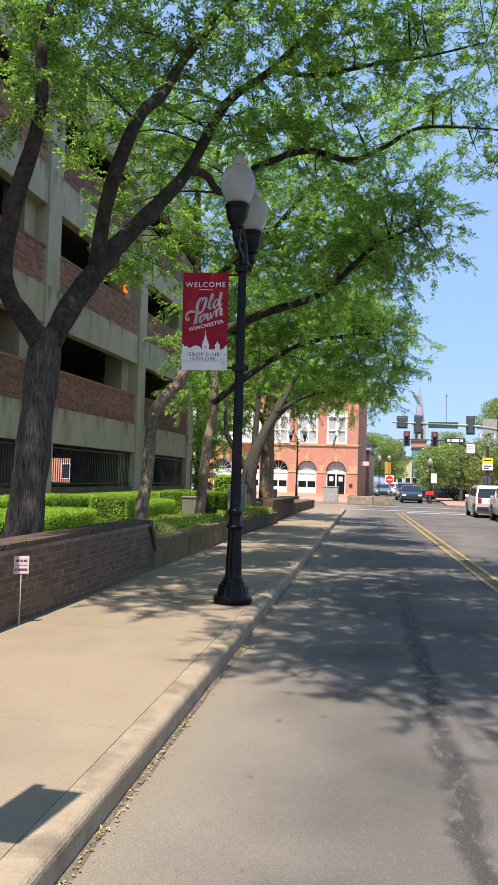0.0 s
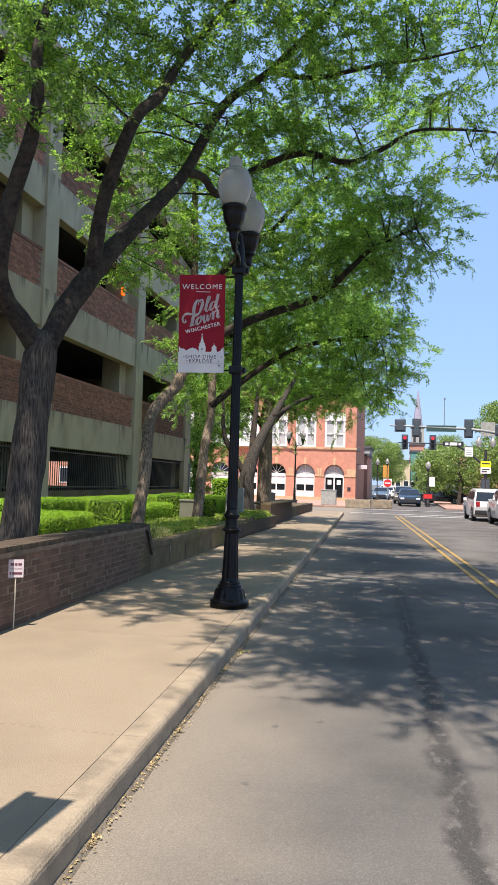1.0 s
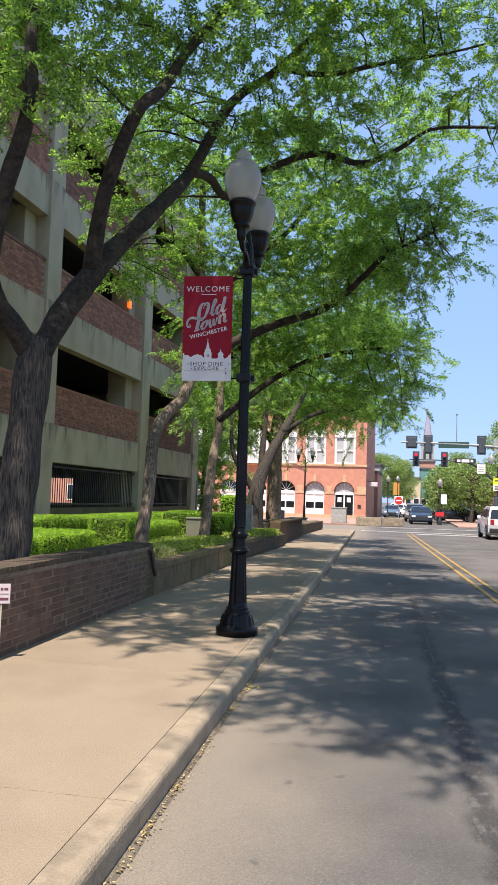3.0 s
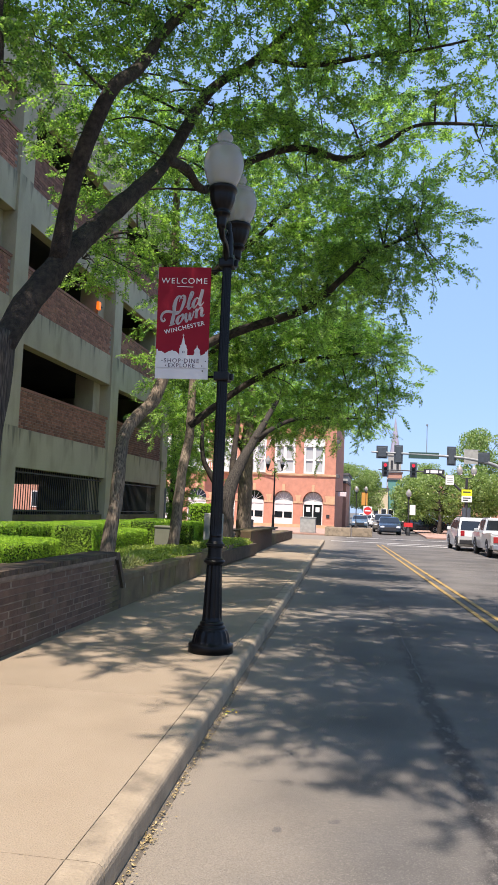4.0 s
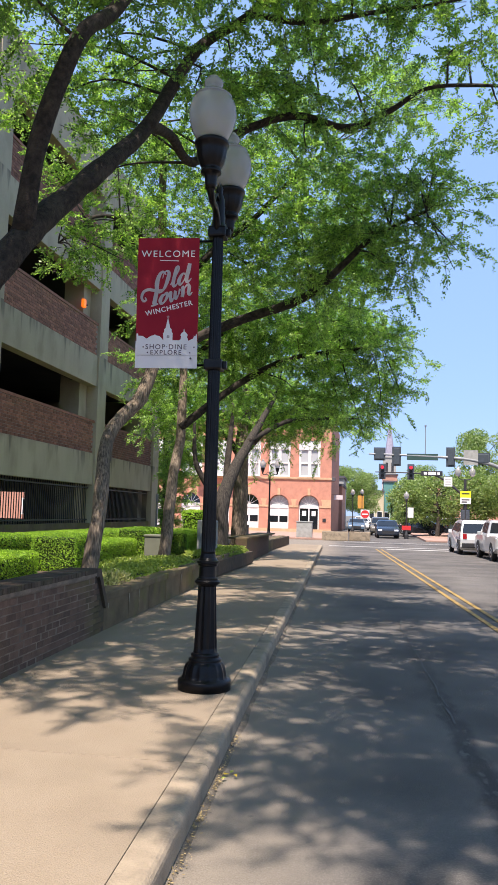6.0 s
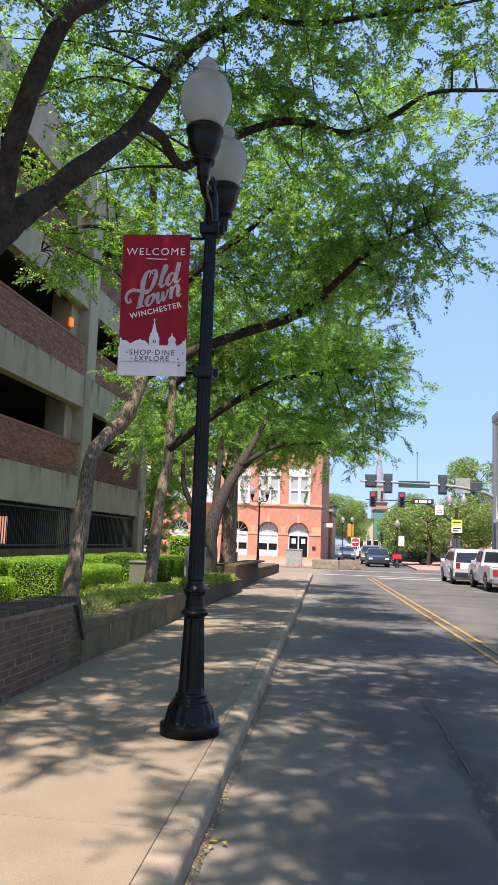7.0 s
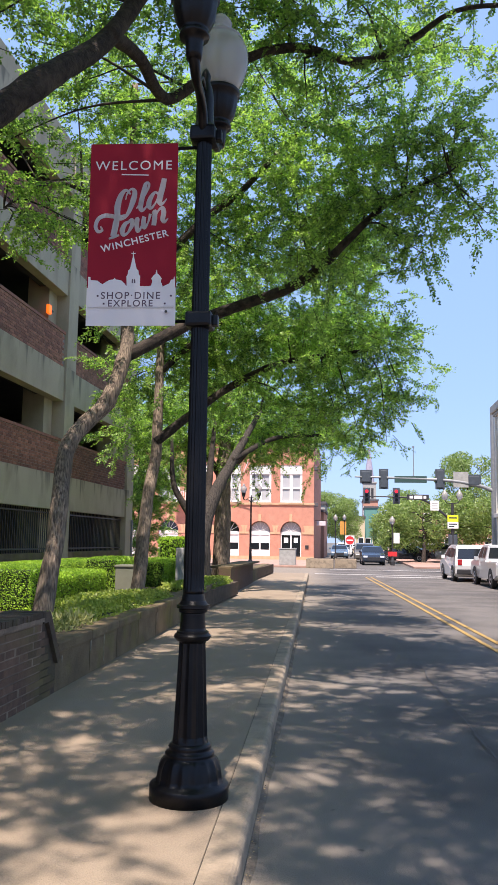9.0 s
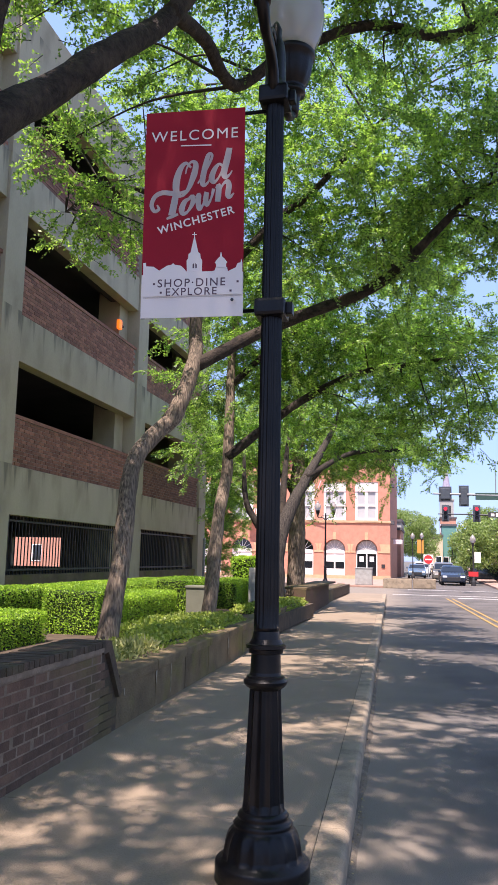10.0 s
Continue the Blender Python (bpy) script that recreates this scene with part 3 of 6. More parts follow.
part("coping", boxes((-4.75, -4.05, 27.0, 34.0, 0.905, 0.96)), MOSSY, wall_far)

soil = part("planting_bed", boxes((-8.75, -3.75, -10, 12.4, 0.2, 0.72), (-8.75, -3.85, 12.4, 27, 0.2, 0.55), (-12, -4.4, 27, 43, 0.2, 0.60)), EARTH)
tagged(soil, "brown mulch of the raised planting bed", "soil", kind="structure")


# ---- parking garage ----
GX = -8.80
STOREY = 3.09
BAYS = [4.7, 11.8, 18.95, 26.22, 32.75]
garage = thing("parking_garage", (0, 0, 0), "four-storey parking garage of stained concrete and brick panels", "garage", kind="structure")


def garage_build():
    rng = random.Random(4)
    slabs, cols = bmesh.new(), None
    for k in range(5):
        z = 2.48 + STOREY * k
        if k < 4:
            box(slabs, GX - 16, GX - 0.25, 4.2, 33.1, z + 0.55, z + 0.85)
    part("floor_slab", slabs, SHADED_INSIDE, garage, "concrete parking decks, coloured dark for the shade inside")
    for k, y in enumerate(BAYS):
        w = 0.42 if k < 4 else 0.45
        part("column", boxes((GX - 0.75, GX + 0.06, y - w, y + w - 0.08, 0.3, 13.2), bevel=0.015), GARAGE_CONC, garage)
        part("column_return", boxes((GX - 0.95, GX - 0.32, y - 1.02, y - w, 0.3, 13.0)), GARAGE_CONC, garage)
        part("column", boxes((GX - 8.2, GX - 7.6, y - 0.3, y + 0.3, 0.3, 12.0)), SHADED_INSIDE, garage)
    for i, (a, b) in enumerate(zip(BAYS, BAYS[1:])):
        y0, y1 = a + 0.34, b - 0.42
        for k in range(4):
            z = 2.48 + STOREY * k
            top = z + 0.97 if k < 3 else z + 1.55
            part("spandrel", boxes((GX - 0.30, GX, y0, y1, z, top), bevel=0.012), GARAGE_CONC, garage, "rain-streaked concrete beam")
            part("beam", boxes((GX - 0.6, GX - 0.302, y0, y1, z + 0.1, z + 0.9)), SHADED_INSIDE, garage)
            if k < 3:
                pan = part("brick_panel", boxes((GX - 0.27, GX - 0.035, y0, y1, top, top + 1.03)), GARAGE_MORTAR, garage, "dull red brick parapet panel")
                brick_run(pan, "bricks", lambda y: GX - 0.035, y0, y1, top + 0.01, top + 0.95, 0.215, 0.078, 0.012, 0.012, GARAGE_BRICK, 110 if i == 2 and k == 0 else 0, rng)
                part("panel_cap", boxes((GX - 0.30, GX - 0.005, y0, y1, top + 0.96, top + 1.035)), GARAGE_BRICK, garage, "brick header cap")
        part("plinth", boxes((GX - 0.25, GX - 0.03, y0, y1, 0.3, 1.30)), MOSSY, garage, "low stained base wall")
        # ground-floor railing
        rail = part("railing", boxes((GX - 0.16, GX - 0.12, y0, y1, 1.38, 1.42), (GX - 0.16, GX - 0.12, y0, y1, 2.36, 2.40)), DARK_METAL, garage, "black steel security railing")
        if i >= 1:
            for j in range(int((y1 - y0) / 0.14)):
                y = y0 + 0.07 + j * 0.14
                part("bar", boxes((GX - 0.15, GX - 0.13, y - 0.009, y + 0.009, 1.30, 2.48)), DARK_METAL, rail)
    # back wall with ground-floor openings to daylight, and end walls
    bw = bmesh.new()
    box(bw, GX - 16.3, GX - 16, 4.2, 33.1, 2.7, 12.4)
    for a, b in ((4.2, 13.5), (16.2, 17.2), (20.5, 33.1)):
        box(bw, GX - 16.3, GX - 16, a, b, 0.3, 2.7)
    part("back_wall", bw, SHADED_INSIDE, garage)
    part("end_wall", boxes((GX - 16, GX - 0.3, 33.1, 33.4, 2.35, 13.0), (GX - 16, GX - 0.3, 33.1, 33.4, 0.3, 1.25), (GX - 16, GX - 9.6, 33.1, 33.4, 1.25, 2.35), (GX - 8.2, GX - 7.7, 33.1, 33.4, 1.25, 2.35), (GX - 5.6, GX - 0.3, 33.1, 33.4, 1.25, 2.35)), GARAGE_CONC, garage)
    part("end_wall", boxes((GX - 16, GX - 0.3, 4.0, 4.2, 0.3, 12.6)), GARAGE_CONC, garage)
    part("ground_slab", boxes((GX - 16, GX - 0.25, 4.2, 33.1, 0.1, 0.35)), SHADED_INSIDE, garage)
    part("downpipe", boxes((GX + 0.06, GX + 0.13, 32.95, 33.02, 0.6, 2.4)), STEEL, garage, "grey downpipe on the corner column")


garage_build()
warn = thing("warning_light", (-9.02, 24.98, 8.02), "small orange warning light inside the garage deck", "lamp")
part("lens", boxes((-0.05, 0.05, -0.10, 0.10, -0.13, 0.13), bevel=0.03), ORANGE_LIGHT, warn)
part("bracket", boxes((-0.04, 0.04, 0.10, 0.24, -0.02, 0.02)), DARK_METAL, warn)



# ---- street lamp with banner ----
def globe_set(lamp, x, y):
    """An acorn globe with a seamed shoulder and a knobbed cap, in a bowl-shaped fitter."""
    at = (x, y, -0.16)
    g = part("globe", lathe([(0.122, 4.985), (0.150, 5.03), (0.180, 5.09), (0.201, 5.16), (0.211, 5.22), (0.211, 5.26), (0.204, 5.31), (0.186, 5.36), (0.164, 5.388), (0.168, 5.392), (0.168, 5.404), (0.156, 5.410), (0.126, 5.436), (0.092, 5.458), (0.078, 5.468)], 48, 24, 0.0025, 5.02, 5.30, at=at), globe_mat, lamp, "frosted white acorn globe", True)
    part("globe_cap", lathe([(0.078, 5.468), (0.070, 5.482), (0.080, 5.50), (0.086, 5.525), (0.080, 5.552), (0.060, 5.566), (0.056, 5.578), (0.038, 5.598), (0.004, 5.607)], 24, at=at), globe_mat, g, "ribbed clear cap", True)
    part("fitter", lathe([(0.045, 4.56), (0.050, 4.60), (0.054, 4.66), (0.064, 4.695), (0.088, 4.70), (0.092, 4.715), (0.088, 4.73), (0.074, 4.737), (0.088, 4.755), (0.110, 4.79), (0.127, 4.835), (0.136, 4.89), (0.138, 4.945), (0.150, 4.952), (0.153, 4.98), (0.142, 4.992), (0.11, 4.994)], 48, 12, 0.005, 4.76, 4.93, at=at), BLACK_PAINT, lamp, "", True)


def street_lamp(at, banner, label, turn=0.0):
    lamp = thing("street_lamp", at, label, "street lamp", "street lamps", turn=turn)
    part("base", lathe([(0.238, 0.0), (0.238, 0.078), (0.232, 0.088), (0.212, 0.094), (0.208, 0.102), (0.203, 0.106), (0.199, 0.13), (0.194, 0.16), (0.187, 0.19), (0.175, 0.218), (0.160, 0.235), (0.148, 0.24), (0.146, 0.252), (0.150, 0.262), (0.140, 0.272), (0.126, 0.278), (0.124, 0.288), (0.130, 0.30), (0.122, 0.312), (0.110, 0.322)], 128, 16, 0.010, 0.105, 0.225), BLACK_PAINT, lamp, "flared cast-iron base", True)
    part("lower_post", lathe([(0.110, 0.32), (0.105, 0.36), (0.082, 0.905), (0.086, 0.915), (0.098, 0.92), (0.112, 0.937), (0.114, 0.95), (0.106, 0.96), (0.098, 0.965), (0.098, 0.975), (0.084, 0.98), (0.079, 0.995), (0.076, 1.085), (0.088, 1.09), (0.09, 1.11), (0.103, 1.115), (0.103, 1.133), (0.09, 1.137), (0.075, 1.16), (0.066, 1.2)], 96, 12, 0.010, 0.35, 0.91), BLACK_PAINT, lamp)
    part("shaft", lathe([(0.066, 1.2), (0.066, 1.22)] + [(0.0655 - 0.0005 * i, 1.24 + 0.1 * i) for i in range(30)] + [(0.056, 4.20)], 64, 16, 0.010, 1.23, 4.19), BLACK_PAINT, lamp, "fluted shaft", True)
    part("crown", lathe([(0.07, 4.18), (0.085, 4.19), (0.085, 4.24), (0.07, 4.25), (0.06, 4.30), (0.058, 4.45), (0.05, 4.52), (0.03, 4.58), (0.035, 4.62), (0.02, 4.66), (0.005, 4.68)], 24), BLACK_PAINT, lamp, "", True)
    for s in (-1, 1):
        bm, ax, ay = bmesh.new(), 0.028 if s < 0 else 0.0, 0.525
        tube(bm, [(0, s * 0.05, 4.20), (ax * 0.2, s * 0.11, 4.30), (ax * 0.5, s * 0.25, 4.35), (ax * 0.8, s * 0.40, 4.34), (ax, s * (ay - 0.04), 4.37), (ax, s * ay, 4.43), (ax, s * ay, 4.54)], [0.034, 0.032, 0.03, 0.03, 0.032, 0.036, 0.04], 12, step=0.04)
        tube(bm, [(0, s * 0.05, 4.50), (ax * 0.3, s * 0.15, 4.51), (ax * 0.5, s * 0.26, 4.44), (ax * 0.7, s * 0.33, 4.36)], [0.015] * 4, 8, step=0.04)
        part("arm", bm, BLACK_PAINT, lamp, "", True)
        globe_set(lamp, ax, s * ay)
    if banner:
        for z, rod in ((4.19, 0.69), (2.93, 0.69)):
            c = part("clamp", boxes((-0.085, 0.085, -0.085, 0.085, z - 0.05, z + 0.05), bevel=0.02), BLACK_PAINT, lamp)
            part("lug", boxes((0.08, 0.12, -0.03, 0.03, z - 0.035, z + 0.035), bevel=0.008), BLACK_PAINT, c)
            part("banner_arm", lathe([(0.011, 0.0), (0.011, rod), (0.018, rod + 0.002), (0.018, rod + 0.02), (0.004, rod + 0.025)], 12), BLACK_PAINT, lamp, "thin banner rod with a ball end", True).matrix_basis = pose(-0.05, -0.008, min(z, 4.115), 0, -90, 0)
    return lamp


LAMP = (-1.64, 9.52, 0.165)
lamp_main = street_lamp(LAMP, True, "black cast-iron street lamp with two white acorn globes")


def banner():
    b = thing("banner", (-2.102, 9.47, 3.062), "red and white vinyl banner hanging from the street lamp", "banner")
    b.matrix_basis = pose(-2.102, 9.47, 3.062, 0, 0, 4)
    W, H = 0.585, 1.245

    def sag(u, v):
        return 0.0012 * math.sin(v * 5 + 1) * (1 - v) + 0.0008 * math.sin(u * 7 + v * 3)

    def sheet(z0, z1, dy, lower=0.0):
        bm = bmesh.new()
        nu, nv = 14, 24
        for side in (0, 0.004):
            g = [[bm.verts.new((W * (i / nu - 0.5) + 0.012 * (1 - (z0 + (z1 - z0) * j / nv) / H), sag(i / nu, (z0 + (z1 - z0) * j / nv) / H) + dy + side, z0 + (z1 - z0) * j / nv)) for i in range(nu + 1)] for j in range(nv + 1)]
            for j in range(nv):
                for i in range(nu):
                    bm.faces.new((g[j][i], g[j][i + 1], g[j + 1][i + 1], g[j + 1][i]))
        return bm

    part("red_field", sheet(0.255, H, 0), RED_CLOTH, b, "crimson vinyl upper field", True)
    part("white_hem", sheet(0.0, 0.255, 0), WHITE_CLOTH, b, "white vinyl lower band", True)

    def flat(outline, dy, material, name):
        bm = bmesh.new()
        prism(bm, [(px + 0.033 * (1 - pz / H), pz) for px, pz in outline], "y", dy - 0.0008, dy)
        return part(name, bm, material, b)

    y = -0.0026
    # white skyline of roofs, cupola and steeple
    def low(o):
        return [(x, 0.263 + (z - 0.305) * 0.70) for x, z in o]

    base = [(-0.30, 0.108), (-0.30, 0.395), (-0.285, 0.395), (-0.283, 0.365), (-0.24, 0.36), (-0.205, 0.325), (-0.16, 0.365), (-0.135, 0.37), (-0.125, 0.385), (-0.115, 0.37), (-0.08, 0.36), (-0.055, 0.325), (-0.05, 0.31), (0.04, 0.305), (0.10, 0.305), (0.115, 0.31), (0.12, 0.335), (0.185, 0.335), (0.19, 0.30), (0.235, 0.33), (0.245, 0.365), (0.262, 0.37), (0.266, 0.40), (0.272, 0.37), (0.272, 0.108)]
    flat(low(base), y, WHITE_CLOTH, "skyline")
    flat(low([(-0.045, 0.305), (-0.047, 0.40), (-0.038, 0.42), (-0.036, 0.455), (-0.024, 0.47), (-0.004, 0.60), (0.0, 0.60), (0.02, 0.47), (0.032, 0.455), (0.034, 0.42), (0.043, 0.40), (0.041, 0.305)]), y, WHITE_CLOTH, "steeple")
    flat(low([(-0.016, 0.618), (-0.004, 0.618), (-0.004, 0.60), (0.0, 0.60), (0.0, 0.618), (0.012, 0.618), (0.012, 0.624), (0.0, 0.624), (0.0, 0.64), (-0.004, 0.64), (-0.004, 0.624), (-0.016, 0.624)]), y, WHITE_CLOTH, "steeple_cross")
    flat(low([(0.122, 0.33), (0.122, 0.365), (0.115, 0.375), (0.13, 0.405), (0.145, 0.425), (0.149, 0.46), (0.153, 0.46), (0.157, 0.425), (0.172, 0.405), (0.187, 0.375), (0.18, 0.365), (0.18, 0.33)]), y, WHITE_CLOTH, "cupola")
    flat(low([(-0.012, 0.335), (-0.012, 0.365), (-0.004, 0.378), (-0.004, 0.335)]), y - 0.0012, INK, "steeple_window")
    flat(low([(0.004, 0.335), (0.004, 0.378), (0.012, 0.365), (0.012, 0.335)]), y - 0.0012, INK, "steeple_window")
    flat([(-0.085, 1.025), (0.095, 1.019), (0.095, 1.026), (-0.085, 1.032)], y, WHITE_CLOTH, "rule")
    writing("WELCOME", 0.090, (0.0, y, 1.088), WHITE_CLOTH, b, width=1.2, thick=0.0, sx=1.05)
    def brush(pts, widths, name="letter_stroke"):
        """A flat brush stroke of script lettering; places are in hundredths of the banner's width and height from its top left."""
        at = [((px / 100 - 0.5) * W + 0.012 * pz / 100, H * (1 - pz / 100)) for px, pz in pts]
        path = smooth_path([(px, y, pz) for px, pz in at], [w * 0.57 for w in widths], 0.006)
        bm, prev = bmesh.new(), None
        for i, (p, r) in enumerate(path):
            d = (path[min(i + 1, len(path) - 1)][0] - path[max(i - 1, 0)][0]).normalized()
            nx, nz = -d.z * r, d.x * r
            q = (bm.verts.new((p.x - nx, y - 0.0004, p.z - nz)), bm.verts.new((p.x + nx, y - 0.0004, p.z + nz)))
            if prev:
                bm.faces.new((prev[0], prev[1], q[1], q[0]))
            prev = q
        bmesh.ops.solidify(bm, geom=bm.faces[:], thickness=0.0006)
        return part(name, bm, WHITE_CLOTH, b)

    # "Old", climbing to the right
    brush([(47, 28.5), (41.5, 26.2), (36, 29), (32.5, 35), (33, 40.5), (38, 42.2), (44.5, 39), (50, 32), (51.5, 27), (47.5, 25.6), (43, 28.2), (41.5, 31.5)], [0.010, 0.018, 0.03, 0.038, 0.032, 0.014, 0.022, 0.034, 0.028, 0.014, 0.010, 0.006])
    brush([(54, 36.5), (60.5, 31.5), (67, 25), (67.3, 22.4), (64, 22.8), (61.3, 28), (58.6, 35), (60, 37.6), (64, 36.2), (67.5, 33.2)], [0.008, 0.012, 0.014, 0.014, 0.022, 0.03, 0.03, 0.02, 0.012, 0.008])
    brush([(79.5, 29), (75, 27.5), (70.5, 30), (67.8, 34), (70, 36.4), (75, 33.8), (79.5, 29)], [0.012, 0.014, 0.026, 0.032, 0.018, 0.010, 0.010])
    brush([(85, 19.8), (83, 25), (80, 31.5), (81.5, 34.2), (86, 32.6), (88, 31)], [0.03, 0.034, 0.034, 0.022, 0.010, 0.006])
    # "Town" below it
    brush([(13.5, 46), (15.5, 48.2), (11, 49), (8, 46), (11, 42), (18, 40.2), (26, 40.5), (34, 41), (42, 39.8)], [0.008, 0.016, 0.02, 0.022, 0.024, 0.026, 0.026, 0.022, 0.010])
    brush([(32.5, 40.5), (31, 45), (28.5, 51.5)], [0.03, 0.036, 0.036])
    brush([(23.5, 53), (29, 52), (35, 51)], [0.012, 0.018, 0.012])
    brush([(46.5, 43.5), (41.5, 45), (38.5, 48.5), (40, 51), (45, 49.6), (49.5, 45.5), (49, 42.8), (45.5, 43.3)], [0.014, 0.026, 0.032, 0.02, 0.014, 0.026, 0.026, 0.012])
    brush([(52.5, 43.2), (55.3, 42), (54.8, 45.5), (56.2, 49), (60, 46.4), (62.8, 41.2), (62.2, 44.6), (63.6, 47.2), (67.5, 44.2), (70, 39.4)], [0.010, 0.024, 0.028, 0.022, 0.010, 0.024, 0.028, 0.02, 0.010, 0.018])
    brush([(72.3, 39.4), (75, 38), (74.8, 42), (74, 45.8)], [0.012, 0.026, 0.03, 0.028])
    brush([(75, 42), (79, 37.6), (83.5, 36.2), (85, 38.6), (84, 42.6), (86, 44), (90, 42)], [0.008, 0.012, 0.024, 0.03, 0.028, 0.018, 0.008])
    writing("WINCHESTER", 0.066, (0.022, y, 0.567), WHITE_CLOTH, b, (90, -14, 0), 0.0, 0.001, 1.15)
    writing("SHOP\u00b7DINE", 0.066, (0.008, y - 0.0012, 0.198), INK, b, width=1.22, thick=0.0006)
    writing("EXPLORE", 0.062, (0.008, y - 0.0012, 0.146), INK, b, width=1.22, thick=0.0006)
    for x, z in ((-0.235, 0.198), (0.245, 0.198), (-0.195, 0.146), (0.205, 0.146)):
        flat([(x - 0.006, z - 0.006), (x + 0.006, z - 0.006), (x + 0.006, z + 0.006), (x - 0.006, z + 0.006)], y - 0.0012, INK, "dot")
    flat([(-0.30, 0.1165), (0.26, 0.1165), (0.26, 0.1185), (-0.30, 0.1185)], y - 0.0012, GREY_STONE, "stitch")
    part("grommet", lathe([(0.009, 0), (0.009, 0.004), (0.003, 0.004)], 12), DARK_METAL, b).matrix_basis = pose(0.245, -0.012, 0.09, 90, 0, 0)


banner()


# ---- trees ----
def spray(blobs, size, density, seed, gap=0.052):
    """Pinnate leaves on drooping twigs round the given centres: all the leaflets' corners, and the twigs' lines."""
    rng = np.random.default_rng(seed)
    P, D, twigs = [], [], []
    for cx, cy, cz, r in blobs:
        c = np.array((cx, cy, cz))
        for _ in range(max(3, int(density * r * r))):
            o = c + rng.normal(size=3) * r * (0.40, 0.40, 0.30)
            d = rng.normal(size=3) * (1, 1, 0.45) + (o - c) / r * 0.9
            d /= np.linalg.norm(d)
            ln = r * rng.uniform(0.3, 0.62) + 0.12
            n = max(3, int(ln / (gap * size)))
            s = (np.arange(n) + rng.uniform(0, 1, n)) / n
            pts = o + d * (s * ln)[:, None]
            pts[:, 2] -= 0.15 * ln * s ** 2
            P.append(pts)
            dd = d + rng.normal(size=(n, 3)) * (0.75, 0.75, 0.4)
            dd[:, 2] -= 0.25
            D.append(unit(dd))
            twigs.append((o, o + d * ln * 0.5 - (0, 0, 0.04 * ln), o + d * ln - (0, 0, 0.15 * ln)))
    P, D = np.concatenate(P), np.concatenate(D)
    n = len(P)
    up = unit(np.array((0, 0, 1.0)) + rng.normal(size=(n, 3)) * 0.55)
    S = unit(np.cross(D, up))
    U = np.cross(S, D)
    L = rng.uniform(0.13, 0.23, n) * size
    out = []
    for j in range(6):
        t = (j + 0.8) / 6
        b = P + D * (L * t)[:, None] - U * (L * 0.25 * t * t)[:, None]
        w = 0.029 * size * (0.75 + 0.5 * math.sin(math.pi * t))
        for sg in (-1, 1):
            a = unit(S * sg * 0.9 + D * 0.42 - U * 0.18 + rng.normal(size=(n, 3)) * 0.38) * (w * rng.uniform(1.3, 2.0, n))[:, None]
            k = unit(np.cross(a, U + rng.normal(size=(n, 3)) * 0.55)) * (w * 0.48)
            out.append(np.stack((b, b + a * 0.5 + k, b + a, b + a * 0.5 - k), 1))
    b = P + D * L[:, None] - U * (L * 0.25)[:, None]
    out.append(np.stack((b, b + D * 0.025 * size + S * 0.012 * size, b + D * 0.05 * size, b + D * 0.025 * size - S * 0.012 * size), 1))
    return np.concatenate(out).reshape(-1, 3), twigs


def twig_mesh(twigs, r):
    """Thin three-sided stems along the twigs' lines."""
    V, F = [], []
    for a, m, b in twigs:
        base = len(V)
        d = unit(np.array(b) - np.array(a))
        u = unit(np.cross(d, (0.3, 0.5, 0.8)))
        w = np.cross(d, u)
        for q, k in ((a, r), (m, r * 0.7), (b, r * 0.3)):
            for s in range(3):
                an = 2.094 * s
                V.append(np.array(q) + (u * math.cos(an) + w * math.sin(an)) * k)
        for i in (0, 3):
            for s in range(3):
                F.append((base + i + s, base + i + (s + 1) % 3, base + i + 3 + (s + 1) % 3, base + i + 3 + s))
    me = bpy.data.meshes.new("twigs")
    me.from_pydata([tuple(v) for v in V], [], F)
    return me


def clumps(blobs, size, density, seed):
    """Broad single leaves scattered in rounded clumps, for trees far off."""
    rng = np.random.default_rng(seed)
    P = []
    for cx, cy, cz, r in blobs:
        n = int(density * r * r * 14)
        d = unit(rng.normal(size=(n, 3)))
        P.append(np.array((cx, cy, cz)) + d * (r * rng.uniform(0.35, 1.0, n) ** 0.5)[:, None] * (1, 1, 0.75))
    P = np.concatenate(P)
    n = len(P)
    d = unit(rng.normal(size=(n, 3)) + (0, -0.3, -0.2))
    s = unit(np.cross(d, rng.normal(size=(n, 3))))
    ln = rng.uniform(0.7, 1.3, n)[:, None] * size * 0.07
    return np.stack((P, P + d * ln * 0.5 + s * ln * 0.4, P + d * ln, P + d * ln * 0.5 - s * ln * 0.4), 1).reshape(-1, 3), []


